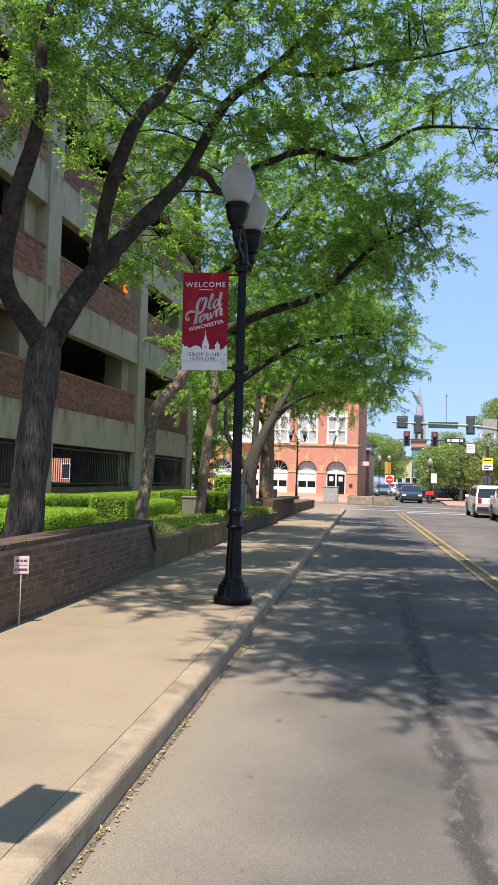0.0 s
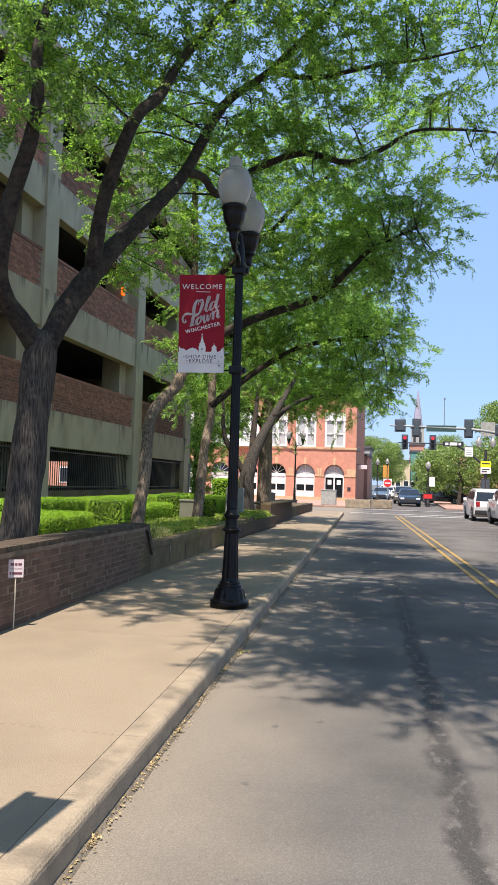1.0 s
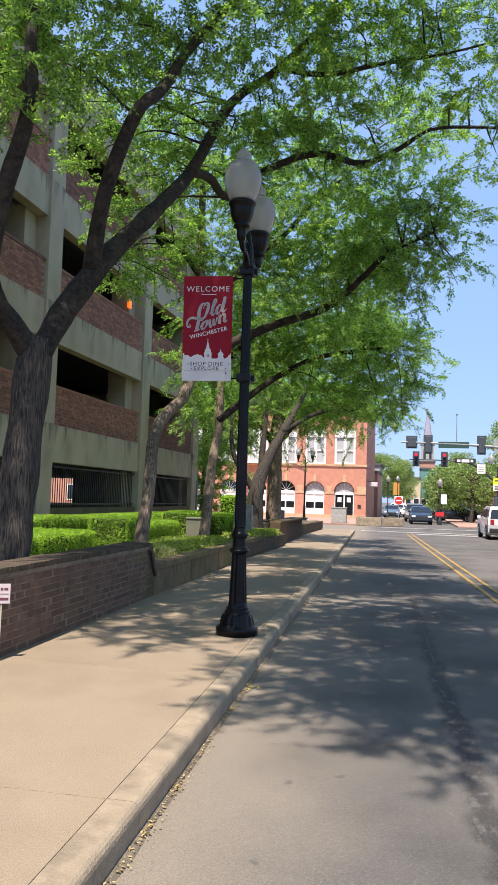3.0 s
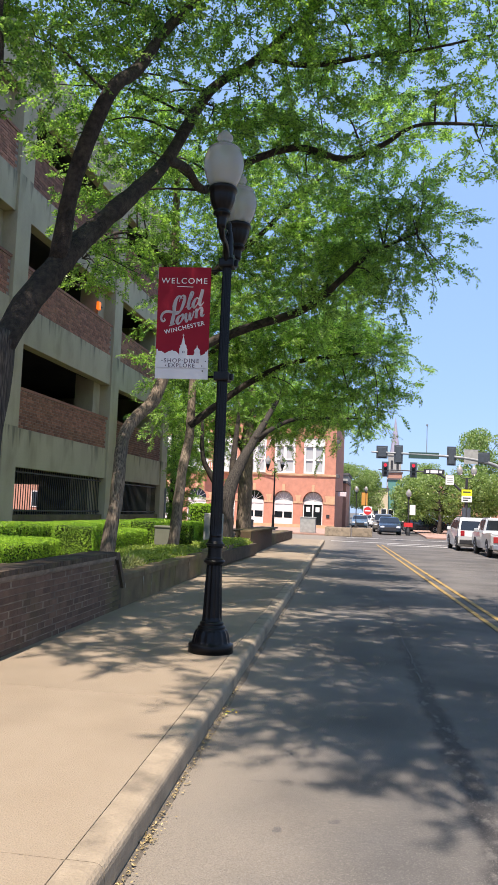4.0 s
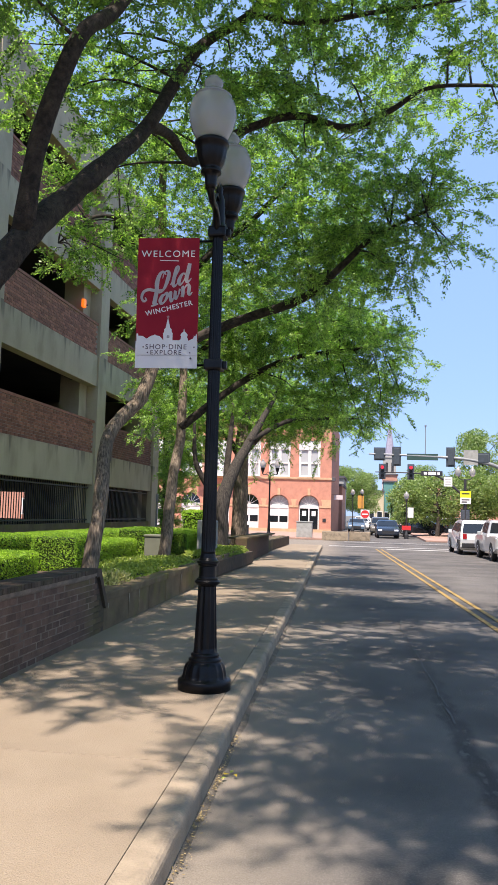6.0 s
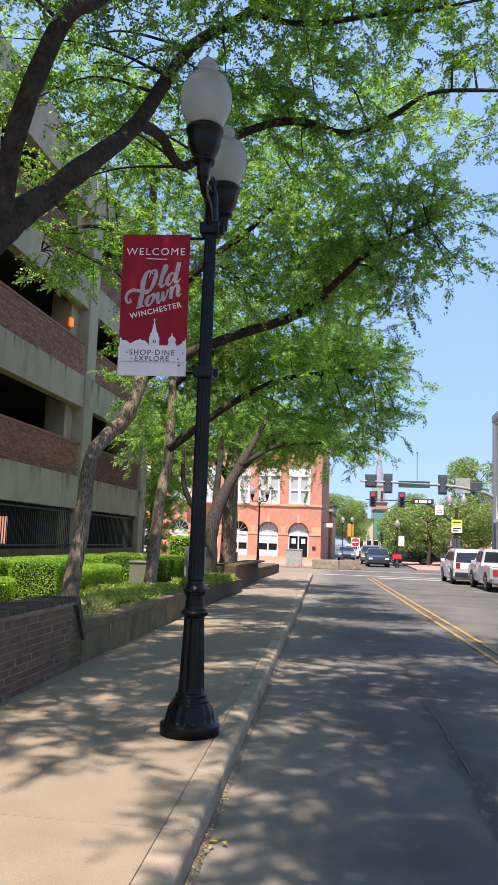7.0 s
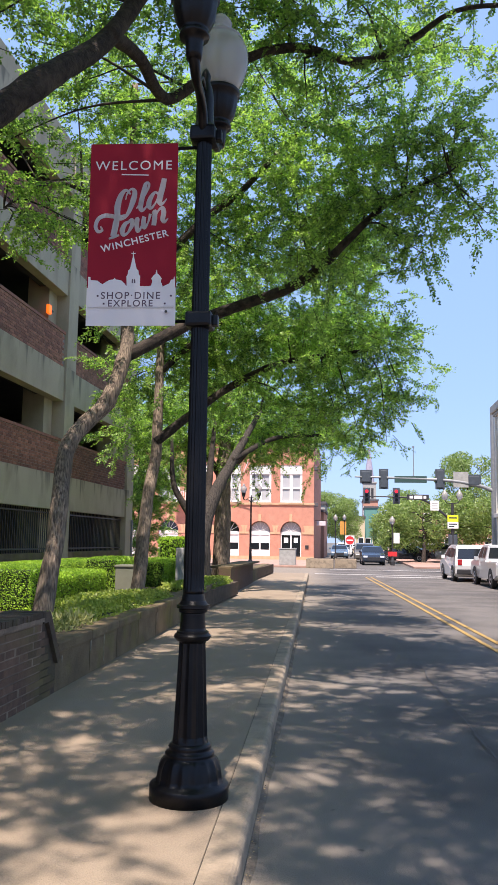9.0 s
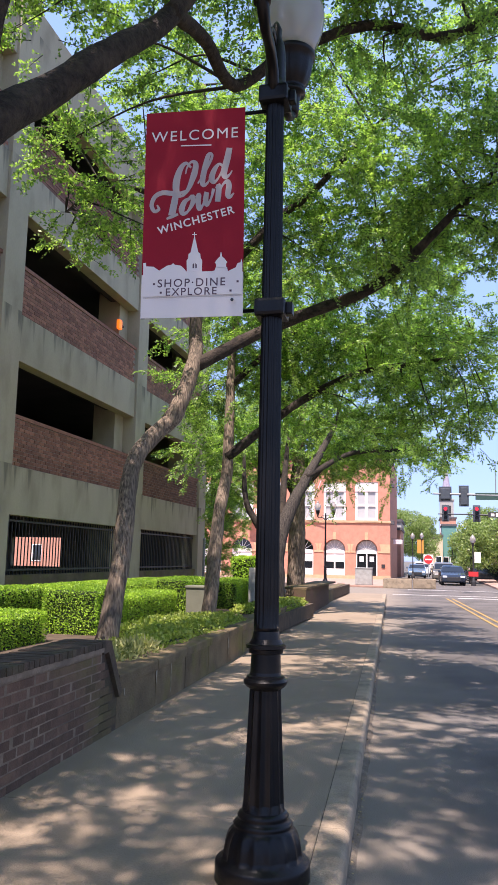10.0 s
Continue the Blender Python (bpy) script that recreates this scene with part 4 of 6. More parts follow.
def tree(name, limbs, groups, label, bark, size=1.0, density=24, seed=1, leaf=LEAF, sides=12, lead=0.013, plain=False):
    """Limbs are (points, radii); the first is the trunk. Leaf groups hang on side branches from the nearest limb."""
    at = limbs[0][0][0]
    ob = thing(name, at, label, "tree", "street trees")
    inv = Matrix.Translation(-Vector(at))
    rng = random.Random(seed)
    ends = []
    for i, (pts, radii) in enumerate(limbs):
        bm = bmesh.new()
        tube(bm, pts, radii, sides if i else sides + 6, 0.16, 0.14)
        bm.transform(inv)
        # Limbs stay dark even where the trunk's colour has sunlight in it.
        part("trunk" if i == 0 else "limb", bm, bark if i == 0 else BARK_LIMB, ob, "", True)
        ends += [(p, r) for p, r in smooth_path(pts, radii, 0.3)]
    ends = [e for e in ends if e[0].z > at[2] + 2.0]
    blobs = [b for g in groups for b in g]
    for x, y, z, r in blobs:
        c = Vector((x, y, z))
        p, pr = min(ends, key=lambda e: (e[0] - c).length + max(0, e[0].z - z) * 0.8)
        if (p - c).length > 0.25:
            mid = p.lerp(c, 0.5) + Vector((rng.uniform(-0.12, 0.12), rng.uniform(-0.12, 0.12), 0.10 + 0.05 * (p - c).length))
            bm = tube(bmesh.new(), [p, mid, c, c + (c - mid) * 0.5], [min(pr * 0.6, lead * 1.6), lead, lead * 0.6, lead * 0.25], 6, 0.1, 0.2)
            bm.transform(inv)
            part("branch", bm, TWIG, ob, "", True)
    V, twigs = (clumps if plain else spray)(blobs, size, density, seed)
    V -= np.array(at)
    me = quads_mesh("crown", V, len(V) // 4)
    tagged(part("crown", me, leaf, ob, "feathery bright green leaves"), kind="stuff")
    if plain:
        return ob
    me = twig_mesh([tuple(np.array(q) - np.array(at) for q in t) for t in twigs], 0.006 * size)
    tagged(part("twig_growth", me, TWIG, ob), kind="stuff")
    return ob


LOCUST_NEAR_LEFT = [
    (-3.94, 8.20, 6.85, 1.00),
    (-3.83, 9.00, 7.52, 1.00),
    (-4.02, 8.00, 6.14, 0.70),
    (-3.80, 9.00, 6.79, 0.70),
    (-4.07, 8.00, 5.75, 0.50),
    (-3.45, 10.00, 7.85, 1.00),
    (-2.78, 10.50, 8.08, 0.90),
    (-3.02, 10.50, 7.60, 0.70),
    (-3.03, 11.50, 7.22, 0.60),
    (-4.10, 9.00, 8.52, 1.20),
    (-3.09, 10.50, 9.62, 1.40),
]
LOCUST_NEAR_MIDDLE = [
    (-2.08, 11.50, 8.51, 1.10),
    (-1.34, 12.50, 9.11, 1.20),
    (-0.71, 12.50, 9.12, 0.94),
    (-1.08, 12.80, 8.07, 0.68),
    (-0.52, 13.00, 7.74, 0.77),
    (0.05, 13.00, 7.32, 0.51),
    (-1.56, 13.00, 7.72, 1.00),
    (-2.16, 12.50, 7.82, 0.90),
    (-2.59, 12.30, 7.47, 0.80),
    (-1.20, 13.40, 7.07, 0.60),
    (-1.68, 12.00, 10.62, 1.50),
]
LOCUST_NEAR_RIGHT = [
    (0.40, 13.00, 9.34, 0.85),
    (1.31, 13.00, 9.16, 0.94),
    (1.24, 13.00, 8.31, 0.68),
    (0.79, 12.80, 7.77, 0.42),
    (1.40, 12.60, 7.18, 0.51),
    (1.42, 12.80, 7.20, 0.45),
    (1.72, 12.80, 6.80, 0.42),
    (1.95, 12.70, 7.30, 0.55),
    (1.65, 13.00, 8.55, 0.60),
    (1.00, 13.00, 8.20, 0.45),
    (-0.05, 12.80, 8.49, 0.59),
    (-0.01, 13.00, 11.04, 1.19),
    (1.47, 13.00, 10.69, 1.10),
]
SECOND_RIGHT = [
    (-0.99, 16.00, 6.17, 1.20),
    (-0.25, 15.50, 6.35, 0.94),
    (0.49, 14.60, 6.27, 0.77),
    (0.89, 14.30, 5.70, 0.42),
    (0.06, 15.00, 7.18, 0.85),
    (-0.71, 15.50, 7.05, 0.94),
    (0.57, 14.30, 6.91, 0.51),
    (-1.48, 16.00, 6.78, 1.20),
    (-2.29, 16.50, 7.46, 1.20),
    (-0.81, 15.00, 7.66, 0.77),
    (0.82, 14.60, 7.10, 0.55),
    (0.98, 14.50, 6.50, 0.60),
    (0.92, 14.40, 5.95, 0.45),
    (0.55, 14.80, 6.80, 0.70),
    (0.32, 15.00, 6.15, 0.65),
    (-0.05, 15.20, 7.40, 0.65),
    (0.10, 15.00, 5.70, 0.45),
    (-0.50, 15.60, 6.55, 0.80),
    (0.70, 14.80, 7.50, 0.42),
    (-1.10, 15.90, 5.95, 0.60),
    (-1.74, 16.00, 7.75, 1.00),
]
SECOND_LEFT = [
    (-2.60, 17.00, 6.49, 1.20),
    (-3.65, 17.00, 6.90, 1.20),
    (-4.29, 16.00, 6.87, 0.90),
    (-4.77, 14.50, 6.19, 0.60),
    (-4.95, 13.50, 5.42, 0.40),
    (-4.69, 13.20, 5.66, 0.45),
    (-4.39, 13.40, 5.97, 0.50),
    (-4.12, 13.40, 5.56, 0.40),
    (-4.43, 13.20, 5.34, 0.38),
    (-4.79, 13.00, 5.98, 0.50),
    (-4.10, 13.60, 6.13, 0.45),
    (-5.56, 14.00, 7.29, 0.50),
    (-4.55, 15.50, 7.57, 0.80),
    (-4.65, 15.00, 8.10, 0.60),
    (-3.96, 17.00, 8.48, 1.10),
    (-4.26, 16.50, 9.33, 1.20),
    (-3.18, 17.00, 8.70, 1.20),
]
THIRD = [
    (-1.90, 20.00, 5.96, 1.40),
    (-1.04, 20.00, 5.95, 1.10),
    (-0.18, 20.00, 5.72, 0.85),
    (0.27, 21.00, 4.93, 0.59),
    (-0.49, 22.00, 4.92, 1.02),
    (0.30, 20.50, 5.60, 0.75),
    (0.35, 20.50, 4.75, 0.65),
    (0.00, 20.50, 4.15, 0.55),
    (-0.35, 21.00, 5.20, 0.90),
    (-1.00, 21.00, 4.45, 0.75),
    (-0.05, 20.00, 6.20, 0.70),
    (-0.80, 21.00, 6.10, 0.90),
    (-1.95, 22.00, 4.50, 0.80),
    (-0.50, 21.00, 3.95, 0.50),
    (-1.46, 22.00, 5.41, 1.30),
    (-2.95, 21.00, 6.18, 1.40),
    (-3.75, 22.00, 5.74, 1.50),
    (-4.44, 22.00, 6.41, 1.40),
    (-5.32, 21.00, 5.25, 1.10),
    (-3.12, 20.00, 6.87, 1.40),
    (-4.57, 21.00, 7.16, 1.50),
]
FOURTH = [
    (-2.88, 29.00, 5.30, 1.40),
    (-1.61, 29.00, 5.09, 1.40),
    (-0.87, 29.00, 4.89, 0.77),
    (-0.35, 29.00, 4.59, 0.51),
    (-4.33, 30.00, 6.08, 1.80),
    (-5.48, 29.00, 5.72, 1.70),
]
FIFTH = [
    (-6.11, 28.00, 4.95, 1.60),
    (-6.71, 27.00, 5.03, 1.40),
    (-4.14, 32.00, 5.19, 1.30),
    (-2.76, 32.00, 6.14, 1.60),
    (-5.63, 32.00, 7.08, 1.80),
]
CORNER_TREE = [
    (-9.87, 38.00, 5.23, 1.80),
    (-9.66, 38.00, 3.52, 1.80),
    (-9.75, 38.00, 1.81, 1.50),
    (-9.07, 39.00, 4.75, 1.60),
    (-10.21, 39.00, 7.38, 1.80),
]
LOCUST_NEAR_BACK = [
    (-4.51, 12.00, 7.20, 0.80),
    (-4.42, 12.50, 8.22, 0.80),
    (-4.26, 13.00, 7.56, 0.70),
    (-4.83, 13.20, 6.47, 0.60),
    (-3.96, 13.00, 8.04, 0.70),
    (-4.46, 11.50, 7.67, 0.80),
    (-3.86, 13.50, 7.42, 0.70),
]


def overhang(seed, spots, n, z0, z1):
    """Leaf groups added high in the crown for shade, spread over patches (x0, x1, y0, y1) of the plan."""
    rng = random.Random(seed)
    out = []
    for x0, x1, y0, y1, k in spots:
        out += [(rng.uniform(x0, x1), rng.uniform(y0, y1), rng.uniform(z0, z1), rng.uniform(0.6, 1.1)) for _ in range(int(n * k))]
    return out


# Unseen foliage overhead, added to shade road, pavement, banner and first trunk.
SHADE_FOLIAGE = overhang(3, [(-1.2, 3.4, 5.0, 9.2, 2.2), (-1.3, 3.0, 2.9, 5.0, 1.25), (-0.3, 2.8, 1.7, 2.9, 0.55), (0.5, 2.6, 0.8, 1.7, 0.25), (-3.6, -1.3, 5.9, 9.4, 0.5), (-3.6, -1.8, 4.0, 5.6, 0.1), (-1.5, 1.5, 8.3, 9.9, 0.45)], 20, 9.3, 10.8) + [(-1.30, 7.30, 9.8, 0.8), (-0.95, 7.00, 10.2, 0.8), (-4.45, 5.90, 9.6, 1.0), (-4.30, 5.20, 9.9, 0.9), (-4.60, 6.60, 9.2, 0.8)]
# Further high leaf groups, added to deepen the shade on the road.
HIGH_ONE = overhang(31, [(-3.4, 0.8, 9.4, 14.0, 1.0), (0.6, 2.4, 9.4, 11.6, 0.35)], 11, 9.6, 11.0)
HIGH_TWO = overhang(32, [(-2.4, 0.6, 15.0, 19.5, 1.0)], 7, 8.6, 10.2)
HIGH_THREE = overhang(33, [(-2.6, 0.0, 20.0, 25.5, 1.0)], 7, 7.6, 9.6)
HIGH_FOUR = overhang(34, [(-3.0, -0.8, 26.5, 34.0, 1.0)], 8, 7.0, 9.0)
tree("street_tree", [
    ([(-4.22, 8.75, 0.6), (-4.13, 8.8, 0.96), (-4.07, 8.9, 2.25), (-4.03, 9.0, 3.2), (-3.98, 9.02, 3.5)], [0.30, 0.235, 0.20, 0.20, 0.15]),
    ([(-3.98, 9.0, 3.30), (-3.82, 9.35, 3.94), (-3.59, 9.8, 4.62), (-3.49, 10.2, 5.02), (-3.22, 10.57, 5.54), (-2.92, 11.28, 6.38), (-2.5, 11.9, 7.7), (-1.87, 12.35, 8.45), (-0.92, 12.9, 9.75), (-0.5, 13.1, 10.6)], [0.15, 0.15, 0.14, 0.125, 0.11, 0.09, 0.07, 0.06, 0.04, 0.02]),
    ([(-3.66, 9.62, 4.45), (-3.48, 9.5, 5.33), (-3.08, 9.4, 6.3), (-2.86, 9.8, 6.86), (-2.71, 10.3, 7.63), (-2.33, 11.0, 8.67), (-1.9, 11.5, 9.6)], [0.11, 0.10, 0.085, 0.075, 0.065, 0.05, 0.03]),
    ([(-4.03, 9.0, 3.25), (-4.25, 8.8, 3.64), (-4.33, 8.5, 3.92), (-4.25, 8.3, 4.34), (-4.04, 8.2, 5.04), (-3.83, 8.1, 5.52), (-3.70, 8.0, 5.99), (-3.73, 8.0, 6.58), (-3.7, 8.3, 7.6)], [0.15, 0.13, 0.115, 0.105, 0.10, 0.09, 0.075, 0.06, 0.03]),
    ([(-2.90, 11.2, 6.36), (-2.80, 11.9, 6.55), (-2.68, 12.6, 6.52), (-2.21, 12.9, 7.02), (-1.37, 13.1, 7.38), (-0.60, 13.2, 7.21), (-0.03, 13.2, 7.41), (0.47, 12.95, 7.58), (1.07, 12.85, 7.54), (1.78, 12.7, 7.38)], [0.07, 0.065, 0.062, 0.058, 0.055, 0.05, 0.042, 0.028, 0.024, 0.015]),
    ([(-1.87, 12.35, 8.45), (-1.15, 12.6, 8.43), (-0.23, 12.9, 8.71), (0.69, 13.0, 8.84), (1.6, 13.0, 9.0)], [0.045, 0.04, 0.032, 0.022, 0.012]),
    # Unseen limb, added to carry the shading foliage overhead.
    ([(-2.33, 11.0, 8.67), (-1.2, 10.2, 9.4), (0.6, 9.2, 9.7), (0.9, 7.0, 9.8), (0.4, 4.5, 9.9), (0.4, 2.0, 9.7), (0.6, 0.8, 9.6)], [0.05, 0.045, 0.04, 0.032, 0.024, 0.015, 0.008]),
], [LOCUST_NEAR_LEFT, LOCUST_NEAR_BACK, LOCUST_NEAR_MIDDLE, LOCUST_NEAR_RIGHT, SHADE_FOLIAGE, HIGH_ONE], "tall forked locust tree with dark furrowed bark", BARK, 0.95, 39, 11)
tree("street_tree", [
    ([(-4.72, 14.6, 0.45), (-4.68, 14.7, 0.72), (-4.62, 14.9, 1.76), (-4.64, 15.2, 2.88), (-4.49, 15.5, 3.35), (-4.24, 15.7, 3.7), (-4.07, 16.0, 4.54), (-4.13, 16.2, 5.11), (-4.12, 16.3, 6.21), (-4.21, 16.5, 7.79), (-4.23, 16.5, 9.2)], [0.19, 0.135, 0.118, 0.112, 0.116, 0.12, 0.11, 0.10, 0.09, 0.075, 0.05]),
    ([(-4.07, 16.0, 4.45), (-3.66, 16.2, 4.74), (-3.2, 16.4, 5.04), (-2.38, 16.5, 5.37), (-1.69, 16.2, 5.49), (-1.2, 15.8, 5.62), (-0.75, 15.4, 5.9), (-0.2, 15.1, 6.3), (0.6, 14.6, 6.5)], [0.10, 0.095, 0.09, 0.085, 0.08, 0.075, 0.06, 0.04, 0.02]),
    ([(-4.12, 16.25, 5.6), (-3.5, 16.3, 6.2), (-2.92, 16.2, 6.7), (-2.39, 16.2, 7.09), (-1.73, 16.2, 7.78), (-1.0, 15.8, 8.2)], [0.07, 0.065, 0.06, 0.05, 0.04, 0.02]),
    ([(-4.15, 16.3, 6.3), (-4.5, 15.6, 6.8), (-4.8, 14.6, 6.6), (-5.0, 13.6, 5.8)], [0.05, 0.04, 0.03, 0.012]),
], [SECOND_RIGHT, SECOND_LEFT, HIGH_TWO], "leaning locust tree, its grey-brown bark coloured as if sunlit", BARK_PALE_LIT, 0.95, 42, 12)
tree("street_tree", [
    ([(-4.85, 19.6, 0.4), (-4.8, 19.75, 0.63), (-4.75, 20.1, 2.44), (-4.68, 20.4, 3.4), (-4.68, 20.5, 4.36), (-4.7, 20.7, 5.95), (-4.6, 21.2, 8.0)], [0.20, 0.145, 0.118, 0.115, 0.10, 0.08, 0.05]),
    ([(-4.68, 20.4, 3.7), (-4.1, 20.5, 4.2), (-3.2, 20.7, 4.9), (-2.2, 20.8, 5.4), (-1.0, 20.8, 5.6), (0.0, 20.8, 5.7)], [0.10, 0.09, 0.08, 0.07, 0.05, 0.02]),
    ([(-4.7, 20.6, 5.2), (-3.9, 20.8, 6.0), (-3.0, 20.6, 6.5), (-2.0, 20.3, 6.8)], [0.07, 0.06, 0.05, 0.02]),
], [THIRD, HIGH_THREE], "locust tree in the planter, its trunk coloured as if sunlit", BARK_PALE_LIT, 1.1, 41, 13)
tree("street_tree", [
    ([(-4.85, 26.3, 0.5), (-4.8, 26.3, 1.2), (-4.78, 26.3, 2.0), (-4.5, 26.6, 3.0), (-4.0, 27.2, 4.2), (-3.4, 28.0, 5.6)], [0.32, 0.27, 0.24, 0.18, 0.13, 0.06]),
    ([(-4.85, 26.3, 1.9), (-5.2, 26.2, 2.5), (-5.6, 26.1, 3.3), (-5.7, 26.2, 4.6)], [0.12, 0.10, 0.08, 0.04]),
    ([(-4.7, 26.4, 2.3), (-4.7, 26.8, 3.6), (-4.7, 27.5, 5.2)], [0.12, 0.10, 0.05]),
    ([(-4.1, 27.0, 4.0), (-3.0, 28.2, 4.8), (-1.8, 29.0, 5.0), (-0.7, 29.0, 5.0)], [0.09, 0.07, 0.05, 0.02]),
], [FOURTH, HIGH_FOUR], "dark many-stemmed street tree in the planter", BARK, 1.3, 38, 14)
tree("street_tree", [
    ([(-4.85, 29.8, 0.5), (-4.8, 29.8, 1.0), (-4.78, 29.7, 3.6), (-4.75, 29.9, 5.2), (-4.7, 30.5, 7.0)], [0.32, 0.28, 0.25, 0.16, 0.08]),
    ([(-4.75, 29.8, 3.8), (-4.0, 30.5, 4.8), (-3.0, 31.5, 5.8)], [0.14, 0.10, 0.04]),
    ([(-4.78, 29.8, 3.6), (-5.4, 29.2, 4.6), (-6.2, 28.4, 5.2)], [0.12, 0.09, 0.04]),
], [FIFTH], "straight grey-barked street tree in the planter", BARK_PALE_LIT, 1.3, 36, 15)
tree("corner_tree", [
    ([(-9.8, 38.2, 0.5), (-9.75, 38.2, 2.5), (-9.9, 38.4, 5.0), (-10.1, 38.8, 7.0)], [0.22, 0.17, 0.12, 0.05]),
], [CORNER_TREE], "dense green tree behind the garage corner", BARK, 1.5, 34, 16)


# ---- hedges and planting ----
def leafy_shell(name, rows, label, category, leaf, per_m2=900, size=0.035, kind="", seed=1, group="", jut=0.012, slim=0.3, loose=0.02):
    """Clipped planting: a rounded core, dark to stand for inner shade, with a coat of small leaves on its top and
    sides.
    """
    rng = np.random.default_rng(seed)
    x0, x1, y0, y1, z0, z1 = rows
    ob = thing(name, ((x0 + x1) / 2, (y0 + y1) / 2, z0), label, category, group, kind)
    hx, hy, h = (x1 - x0) / 2, (y1 - y0) / 2, z1 - z0
    part("shade_core", boxes((-hx + 0.035, hx - 0.035, -hy + 0.035, hy - 0.035, -0.02, h - 0.03), bevel=0.05), HEDGE_CORE, ob, "dark core standing for the shade between leaves")
    areas = np.array((4 * hx * hy, 2 * hy * h, 2 * hx * h, 2 * hx * h, 2 * hy * h * 0.3))
    n = int(areas.sum() * per_m2)
    which = rng.choice(5, n, p=areas / areas.sum())
    u, v = rng.uniform(-1, 1, n), rng.uniform(-1, 1, n)
    P = np.zeros((n, 3))
    Nn = np.zeros((n, 3))
    for k, (fx, fy, fz, nx) in enumerate((((u * hx), (v * hy), h, (0, 0, 1)), (hx, u * hy, (v + 1) / 2 * h, (1, 0, 0)), (u * hx, -hy, (v + 1) / 2 * h, (0, -1, 0)), (u * hx, hy, (v + 1) / 2 * h, (0, 1, 0)), (-hx, u * hy, (v + 1) / 2 * h, (-1, 0, 0)))):
        m = which == k
        for a, q in enumerate((fx, fy, fz)):
            P[m, a] = q[m] if isinstance(q, np.ndarray) else q
        Nn[m] = nx
    lump = np.array([noise.noise(Vector((p[0] * 3 + x0, p[1] * 3 + y0, p[2] * 3))) for p in P])
    edge = np.maximum(np.abs(P[:, 0]) / hx, np.abs(P[:, 1]) / hy) ** 8 * (P[:, 2] / h) ** 6
    P += Nn * (rng.uniform(-0.03, jut, n) + lump * loose)[:, None]
    P[:, 2] -= edge * 0.035
    d = unit(Nn * 0.5 + rng.normal(size=(n, 3)) * 0.7)
    s = unit(np.cross(d, rng.normal(size=(n, 3))))
    ln = rng.uniform(0.7, 1.4, n)[:, None] * size
    V = np.stack((P, P + d * ln * 0.5 + s * ln * slim, P + d * ln, P + d * ln * 0.5 - s * ln * slim), 1).reshape(-1, 3)
    tagged(part("leaves", quads_mesh("leaves", V, n), leaf, ob), kind="stuff")
    return ob


HEDGES = [(-7.0, -5.5, 9.6, 12.4, 0.6, 1.0), (-7.2, -5.9, 12.6, 15.5, 0.5, 0.98), (-6.5, -5.6, 16.5, 17.7, 0.5, 1.22), (-6.8, -5.83, 17.9, 21.0, 0.5, 1.05), (-6.4, -5.65, 21.2, 22.8, 0.5, 1.28), (-8.0, -7.3, 9.0, 18.5, 0.5, 1.18), (-8.2, -7.1, 19.0, 26, 0.5, 1.15), (-6.3, -5.15, 23.4, 27, 0.5, 1.18)]
for i, h in enumerate(HEDGES):
    leafy_shell("hedge", h, "clipped bright green box hedge in the planter", "hedge", LEAF_HEDGE, 3600, 0.027, seed=20 + i, group="hedges")
leafy_shell("round_shrub", (-6.0, -4.9, 26.2, 27.2, 0.55, 1.75), "rounded yellow-green shrub in the planter", "shrub", LEAF_HEDGE, 1500, 0.05, seed=40)
leafy_shell("grassy_clump", (-4.42, -3.93, 13.25, 14.5, 0.5, 0.66), "tufted pale-edged grassy border plant", "plants", LEAF_BLADE, 2200, 0.11, kind="stuff", seed=49, jut=0.05, slim=0.10, loose=0.06)
for i, h in enumerate([(-4.6, -3.98, 14.5, 16.0, 0.5, 0.70), (-5.2, -4.0, 16.0, 19.2, 0.5, 0.70), (-4.9, -4.0, 22.0, 26.5, 0.5, 0.66)]):
    leafy_shell("ground_cover", h, "loose yellow-green ground cover plants", "plants", LEAF_COVER, 2000, 0.045, kind="stuff", seed=50 + i, jut=0.07, loose=0.06)
cab = thing("utility_cabinet", (-5.36, 21.2, 0.5), "grey-green metal utility cabinet in the planter", "cabinet")
part("body", boxes((-0.26, 0.26, -0.24, 0.24, 0.0, 0.60), bevel=0.015), BOX_GREEN, cab)
part("lid", boxes((-0.28, 0.28, -0.26, 0.26, 0.60, 0.65), bevel=0.015), BOX_GREEN, cab)
stone = thing("stone_marker", (-4.75, 24.2, 0.5), "upright pale grey stone marker in the planter", "stone")
part("slab", boxes((-0.28, 0.28, -0.1, 0.1, 0.0, 1.0), bevel=0.03), GREY_STONE, stone)


# ---- red corner building ----
TY = 74.0
town = thing("town_building", (-3.9, TY, 0.1), "orange-red brick corner building with arched ground-floor openings", "building")
BAY0, BAY, NB = -2.02, 2.76, 8


def arch_points(cx, zs, r, n=16):
    return [(cx - r * math.cos(math.pi * i / n), zs + r * math.sin(math.pi * i / n)) for i in range(n + 1)]


def arch_face(x0, x1, z0, z1, cx, r, zs, d0, d1):
    """A wall bay with an arched opening right through it."""
    bm = bmesh.new()
    out = [(x0, z0), (x0, z1), (x1, z1), (x1, z0), (cx + r, z0)] + [(cx + r, zs)] + arch_points(cx, zs, r)[::-1][1:] + [(cx - r, z0)]
    prism(bm, out, "y", d0, d1)
    return bm


